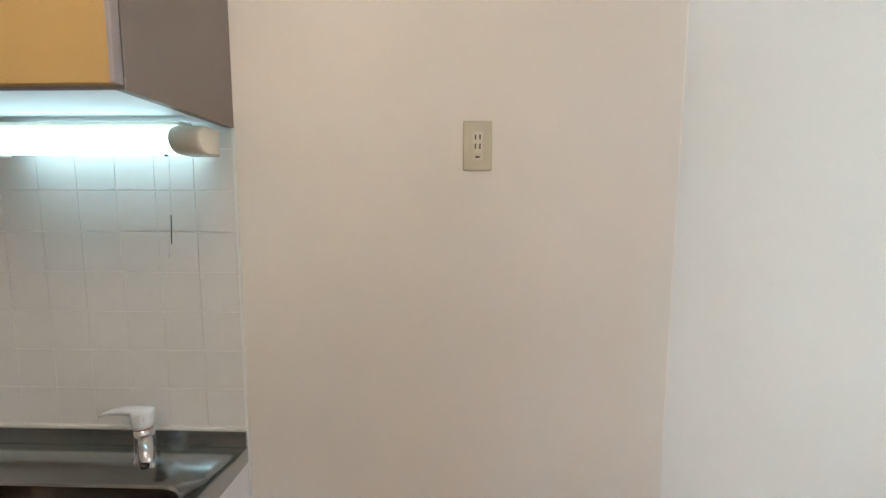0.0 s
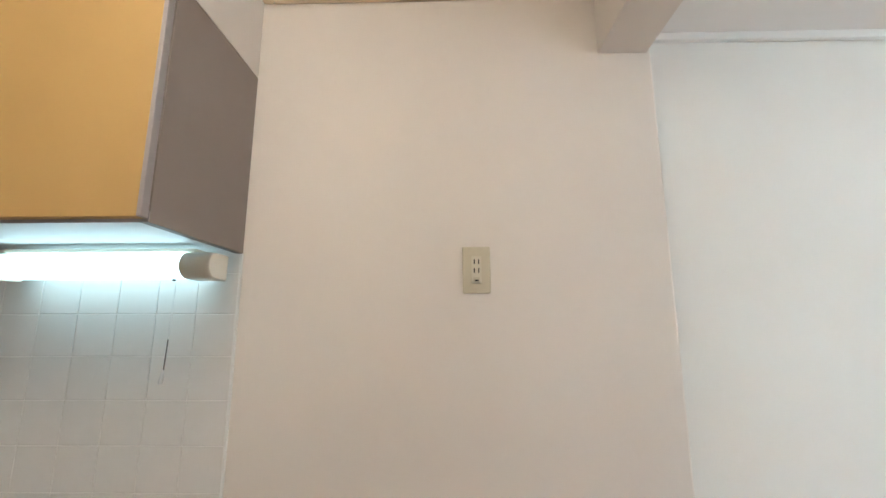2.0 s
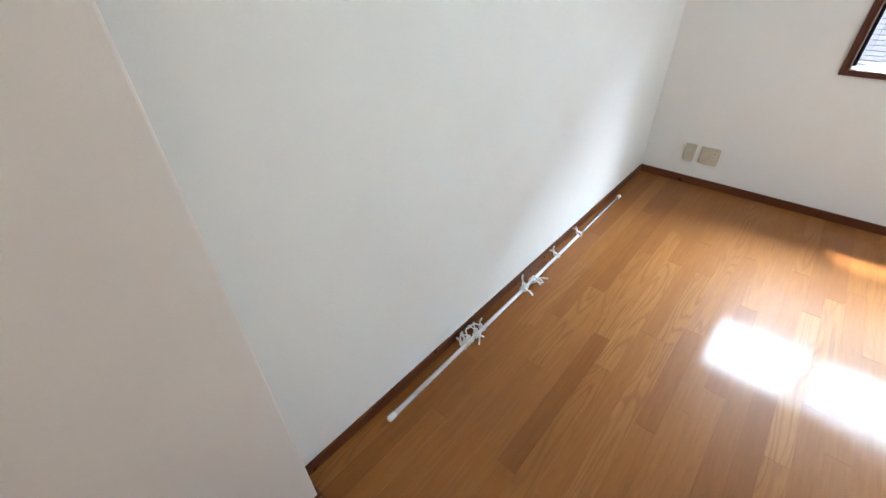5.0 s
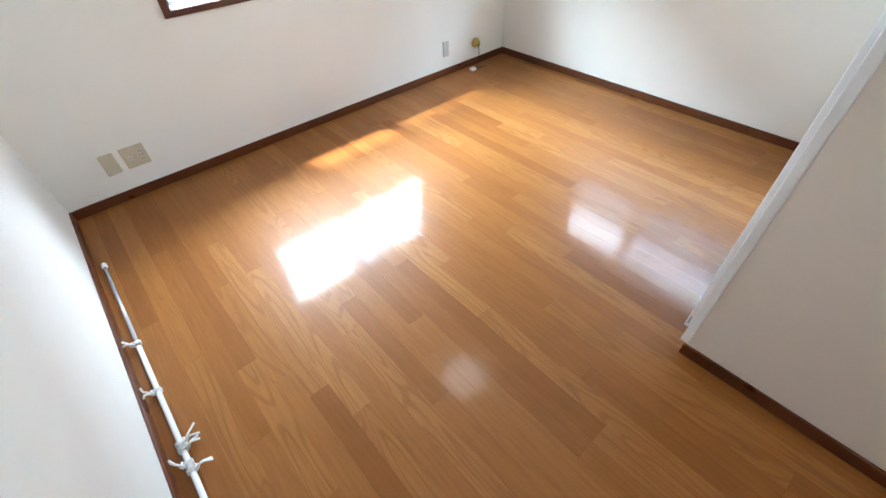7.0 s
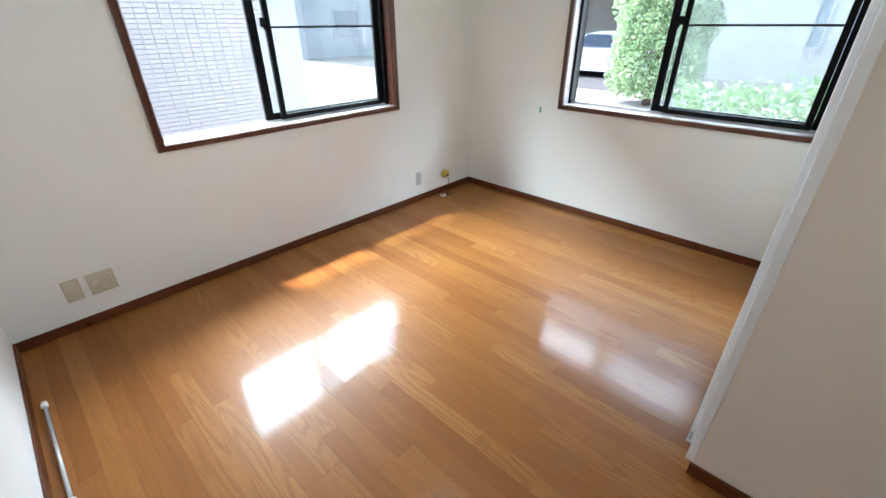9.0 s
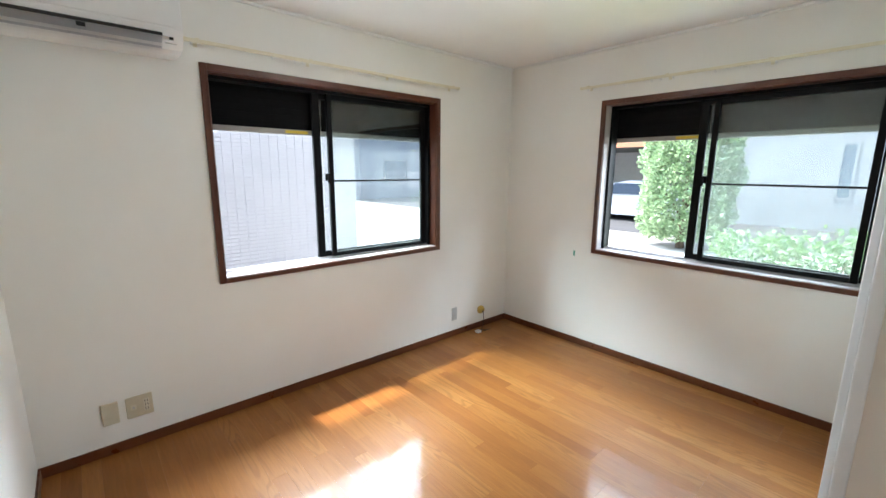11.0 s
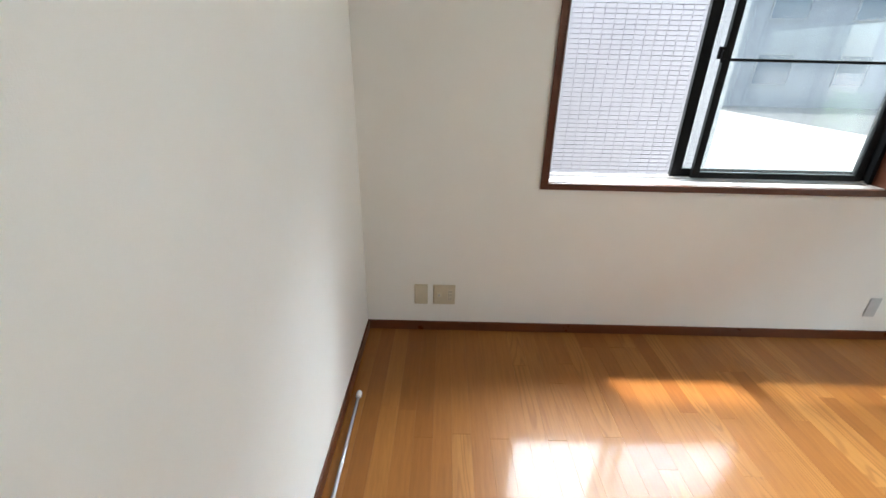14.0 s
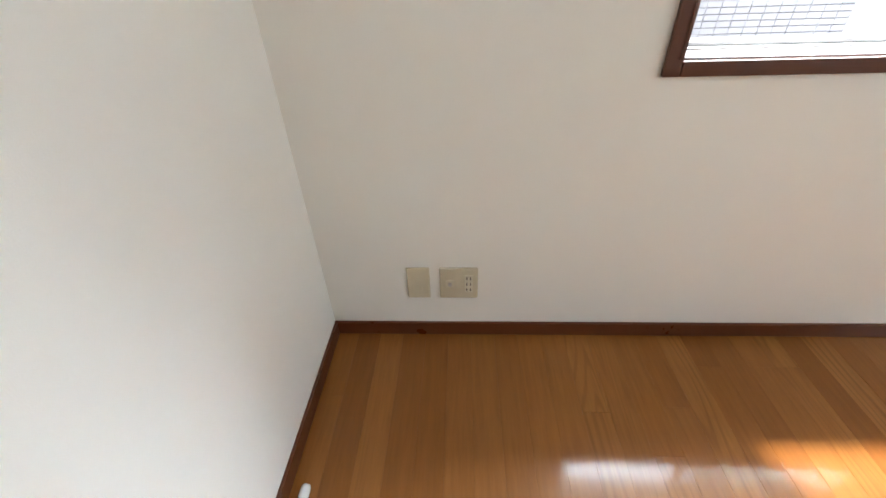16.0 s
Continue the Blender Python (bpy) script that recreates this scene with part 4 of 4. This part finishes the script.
# beyond the parking, seen through the south window
house("parking_house", 0.0, 7.2, -27.0, -17.6, 5.6, RENDER_GREY, "n", [(1.0, 1.0, 0.40, 1.7), (1.9, 1.0, 0.40, 1.7), (2.8, 1.0, 0.40, 1.7), (1.0, 3.6, 1.4, 1.2), (4.2, 3.6, 1.4, 1.2)], "grey rendered house beside the parking")
house("parking_house", -12.0, -0.4, -27.0, -17.0, 5.6, RENDER_PALE, "n", [(2.0, 0.9, 1.6, 1.3), (6.0, 0.9, 1.6, 1.3), (9.4, 0.9, 1.4, 1.3)], "pale rendered house beside the parking")
cp = thing("carport", (7.3, -22.0, GZ), "open carport with a red-brown fascia over a parked car", "carport")
part("back_wall", boxed(0, 8, 0, 0.2, 0, 2.75), WHITE_TRIM, cp)
part("roof", boxed(0, 8, 0, 7.2, 2.75, 3.0), RENDER_PALE, cp)
part("side_wall", boxed(7.8, 8, 0.2, 7.0, 0, 2.75), RENDER_GREY, cp)
part("fascia", boxed(0, 8, 7.2, 7.3, 2.62, 3.15), BRICK_RED, cp, "red-brown fascia board")
for x in (0.1, 3.9):
    part("post", boxed(x, x + 0.12, 7.0, 7.12, 0, 2.75), RENDER_GREY, cp)


def car():
    o = (6.35, -16.9, GZ + 0.014)
    c = thing("car", o, "white hatchback parked under the carport", "car")
    side = [(0.05, 0.32), (0.02, 0.62), (0.10, 0.86), (0.35, 0.95), (0.85, 1.36), (1.30, 1.47), (2.20, 1.47), (2.75, 1.36), (3.35, 0.98), (4.0, 0.82), (4.16, 0.62), (4.15, 0.30), (3.8, 0.22), (0.4, 0.22)]
    body = bmesh.new()
    loops = []
    for y, k in ((0.0, 0.97), (0.06, 1.0), (1.64, 1.0), (1.70, 0.97)):
        loops.append([(2.1 + (x - 2.1) * k, y + (0.14 * max(0.0, z - 0.9) / 0.57 if y < 0.8 else -0.14 * max(0.0, z - 0.9) / 0.57), 0.22 + (z - 0.22) * (k if z > 1.3 else 1)) for x, z in side])
    skin(body, loops, smooth=False)
    body.verts.ensure_lookup_table()
    n = len(side)
    body.faces.new(body.verts[:n])
    body.faces.new(body.verts[-n:])
    part("body", body, CAR_WHITE, c)
    for y0, y1 in ((-0.002, 0.16), (1.54, 1.702)):
        s = 1 if y0 > 1 else -1
        gl = bmesh.new()
        y = 1.65 if s > 0 else 0.05
        top = y - s * 0.105
        for a, b2, e, f in ((0.66, 1.00, 1.60, 1.60), (1.68, 1.68, 2.62, 3.02)):
            vs = [gl.verts.new(p) for p in ((a, y + s * 0.045, 0.98), (f, y + s * 0.045, 0.98), (e, top + s * 0.058, 1.36), (b2, top + s * 0.058, 1.36))]
            gl.faces.new(vs)
        bmesh.ops.solidify(gl, geom=gl.faces[:], thickness=0.006)
        part("side_glass", gl, DARK_GLASS, c, "dark side windows")
        part("wing_mirror", boxed(2.86, 3.04, y + (0.02 if s > 0 else -0.18), y + (0.18 if s > 0 else -0.02), 0.95, 1.09, bevel=0.03), CAR_WHITE, c)
    for x in (0.80, 3.30):
        for y in (0.02, 1.50):
            w = part("wheel", tube(bmesh.new(), [(x, y, 0.295), (x, y + 0.18, 0.295)], 0.295, 24), TYRE, c)
            part("rim", tube(bmesh.new(), [(x, y - 0.004, 0.295), (x, y + 0.184, 0.295)], 0.19, 20), SILVER_ALU, w)
    part("lamp", boxed(4.02, 4.12, 1.32, 1.66, 0.62, 0.76, bevel=0.02), DARK_GLASS, c)
    return c


car()


def leaves(n, place, size, seed):
    """Many small pointed leaves: place(rng) gives a point and an outward direction."""
    rng = np.random.default_rng(seed)
    vs, fs = [], []
    for _ in range(n):
        p, d = place(rng)
        d = Vector(d) + Vector(rng.normal(0, 0.55, 3))
        d.normalize()
        side = d.cross(Vector(rng.normal(0, 1, 3))).normalized()
        nrm = d.cross(side)
        s = size * rng.uniform(0.6, 1.25)
        p = Vector(p)
        i = len(vs)
        vs += [p, p + d * s * 0.5 + side * s * 0.30 + nrm * s * 0.08, p + d * s, p + d * s * 0.5 - side * s * 0.30 + nrm * s * 0.08]
        fs += [(i, i + 1, i + 2), (i, i + 2, i + 3)]
    me = bpy.data.meshes.new("crown")
    me.from_pydata([tuple(v) for v in vs], [], fs)
    return me


def clipped_tree(x, y, r, z0, z1, seed, label):
    t = thing("clipped_tree", (x, y, GZ), label, "tree")
    tr = bmesh.new()
    tube(tr, [(0, 0, 0.0), (0.03, 0.02, 0.35), (0.0, 0.0, z0 + 0.5), (0.02, 0, z1 * 0.8)], [0.10, 0.075, 0.06, 0.02], 10)
    for a in range(5):
        q = a * 1.256
        tube(tr, [(0, 0, z0 + 0.2 + 0.2 * a), (0.3 * r * math.cos(q), 0.3 * r * math.sin(q), z0 + 0.5 + 0.25 * a), (0.75 * r * math.cos(q), 0.75 * r * math.sin(q), z0 + 0.8 + 0.3 * a)], [0.035, 0.025, 0.01], 6)
    part("trunk", tr, BARK, t)
    h = z1 - z0

    def place(rng):
        q, a = rng.uniform(0, 1), rng.uniform(0, 2 * math.pi)
        prof = min(1.0, 0.74 + 1.9 * q) * (1 - 0.55 * max(0.0, q - 0.72) / 0.28)
        bumpy = 1 + 0.10 * math.sin(5 * a + 7 * q) + 0.07 * math.sin(11 * a - 9 * q) + 0.05 * math.sin(23 * q + 3 * a)
        rr = r * prof * bumpy * (1 - 0.45 * rng.uniform(0, 1) ** 1.8)
        return (rr * math.cos(a), rr * math.sin(a), z0 + h * q), (math.cos(a), math.sin(a), 0.35 + 0.9 * max(0, q - 0.7))

    crown = leaves(24000, place, 0.095, seed)
    crown.materials.append(LEAF)
    ob = new("crown", crown)
    ob.parent = t
    tagged(ob, "dense clipped green crown", kind="stuff")
    return t


clipped_tree(5.12, -11.0, 0.92, 0.22, 3.5, 3, "dense clipped evergreen tree in the sunlit yard")


def shrub(x, y, r, h, seed):
    s = thing("shrub", (x, y, GZ), "leafy shrub with bright green leaves below the window", "shrub", group="shrubs below the window")
    st = bmesh.new()
    rnd = random.Random(seed)
    for k in range(6):
        a = k * 1.05 + rnd.random()
        tube(st, [(0.02 * math.cos(a), 0.02 * math.sin(a), 0), (0.4 * r * math.cos(a), 0.4 * r * math.sin(a), h * 0.55), (0.8 * r * math.cos(a), 0.8 * r * math.sin(a), h * 0.95)], [0.012, 0.008, 0.003], 5)
    part("stems", st, BARK, s)

    def place(rng):
        a, q = rng.uniform(0, 2 * math.pi), rng.uniform(0.25, 1) ** 0.7
        rr = r * q * rng.uniform(0.3, 1.05)
        return (rr * math.cos(a), rr * math.sin(a), h * q + rng.normal(0, 0.04)), (math.cos(a), math.sin(a), 0.25)

    me = leaves(900, place, 0.085, seed)
    me.materials.append(LEAF_BRIGHT)
    ob = new("crown", me)
    ob.parent = s
    tagged(ob, "loose bright green leaves", kind="stuff")
    return s


for i, (x, y, r, h) in enumerate(((2.75, -6.1, 0.42, 1.05), (2.1, -5.8, 0.45, 1.15), (1.5, -6.2, 0.45, 1.25), (0.85, -5.7, 0.45, 1.2), (0.2, -6.0, 0.5, 1.4), (1.15, -5.0, 0.35, 1.35))):
    shrub(x, y, r, h, 30 + i)


# ---- pieces of the setting ----
whole("kitchen_tile_bed", boxed(-1.40, -0.002, -0.0035, -0.0006, 0.905, 1.70), GROUT, "white grouted bed of the kitchen tiles", "wall", "structure")
tile_bed = bpy.data.objects["kitchen_tile_bed"]
tm = bmesh.new()
PX, PZ = 0.100, 0.1028
box(tm, 0.0005, PX - 0.0005, -0.0036, 0, 0.0013, PZ - 0.0013, bevel=0.0012)
tile_mesh = mesh_of("wall_tile", tm, TILE)
rt = random.Random(8)
for r in range(8):
    for c in range(13):
        tl = new("wall_tile", tile_mesh)
        tl.parent = tile_bed
        tl.matrix_basis = pose(-0.004 - PX * (c + 1), -0.0028 + rt.uniform(-0.0001, 0.0003), 0.9125 + r * PZ, rt.uniform(-0.15, 0.15), 0, rt.uniform(-0.15, 0.15))
whole("tile_edge_strip", boxed(-0.0035, 0.0025, -0.0085, -0.0006, BB + 0.002, 1.681, bevel=0.0015), WHITE_TRIM, "white sealing bead at the edge of the tiles", "trim", "structure")

bm = bmesh.new()
box(bm, XW, XP, YK, YN, -0.012, -0.0095)
box(bm, XP, XE, YS, YN, -0.012, -0.0095)
floor = whole("floor", bm, UNDERFLOOR, "varnished honey-brown oak strip flooring", "floor", "structure")
plank_meshes = {}


def plank_mesh(length, width):
    key = (round(length * 50), round(width * 1000))
    if key not in plank_meshes:
        l, w, e = key[0] / 50, key[1] / 1000, 0.0006
        bm = bmesh.new()
        top = [(e, e, 0), (l - e, e, 0), (l - e, w - e, 0), (e, w - e, 0)]
        low = [(0.0001, 0.0001, -0.0007), (l - 0.0001, 0.0001, -0.0007), (l - 0.0001, w - 0.0001, -0.0007), (0.0001, w - 0.0001, -0.0007)]
        base = [(x, y, -0.0094) for x, y, _ in low]
        skin(bm, [base, low, top], smooth=False)
        bm.verts.ensure_lookup_table()
        bm.faces.new(bm.verts[8:12])
        plank_meshes[key] = (mesh_of("plank", bm, FLOOR_WOOD), key[0] / 50)
    return plank_meshes[key]


PW = 0.0757
rp = random.Random(21)
y = YN
while y > YS + 0.004:
    w = min(PW, y - YS)
    x = XP if y < YK + 0.004 else XW + 1.0
    first = True
    while x < XE - 0.004:
        l = rp.choice((0.60, 0.76, 0.90, 0.90, 1.06, 1.20)) if not first else rp.choice((0.30, 0.46, 0.60, 0.76, 0.90))
        first = False
        l = min(l, math.floor((XE - x) * 50) / 50)
        if l < 0.02 or XE - (x + l) < 0.12:
            l = max(0.02, math.floor((XE - x + 0.012) * 50) / 50)
        me, l = plank_mesh(l, w)
        p = new("plank", me)
        p.parent = floor
        p.matrix_basis = pose(x, y - w, rp.uniform(-0.00025, 0.0), rp.uniform(-0.10, 0.10), rp.uniform(-0.012, 0.012), 0)
        x += l
        if XE - x < 0.03:
            break
    y -= PW
bm = bmesh.new()
box(bm, XW, XW + 1.0 - 0.001, YK, 0, -0.0094, -0.0003)
whole("floor_entrance", bm, FLOOR_WOOD, "honey-brown flooring towards the entrance", "floor", "structure")
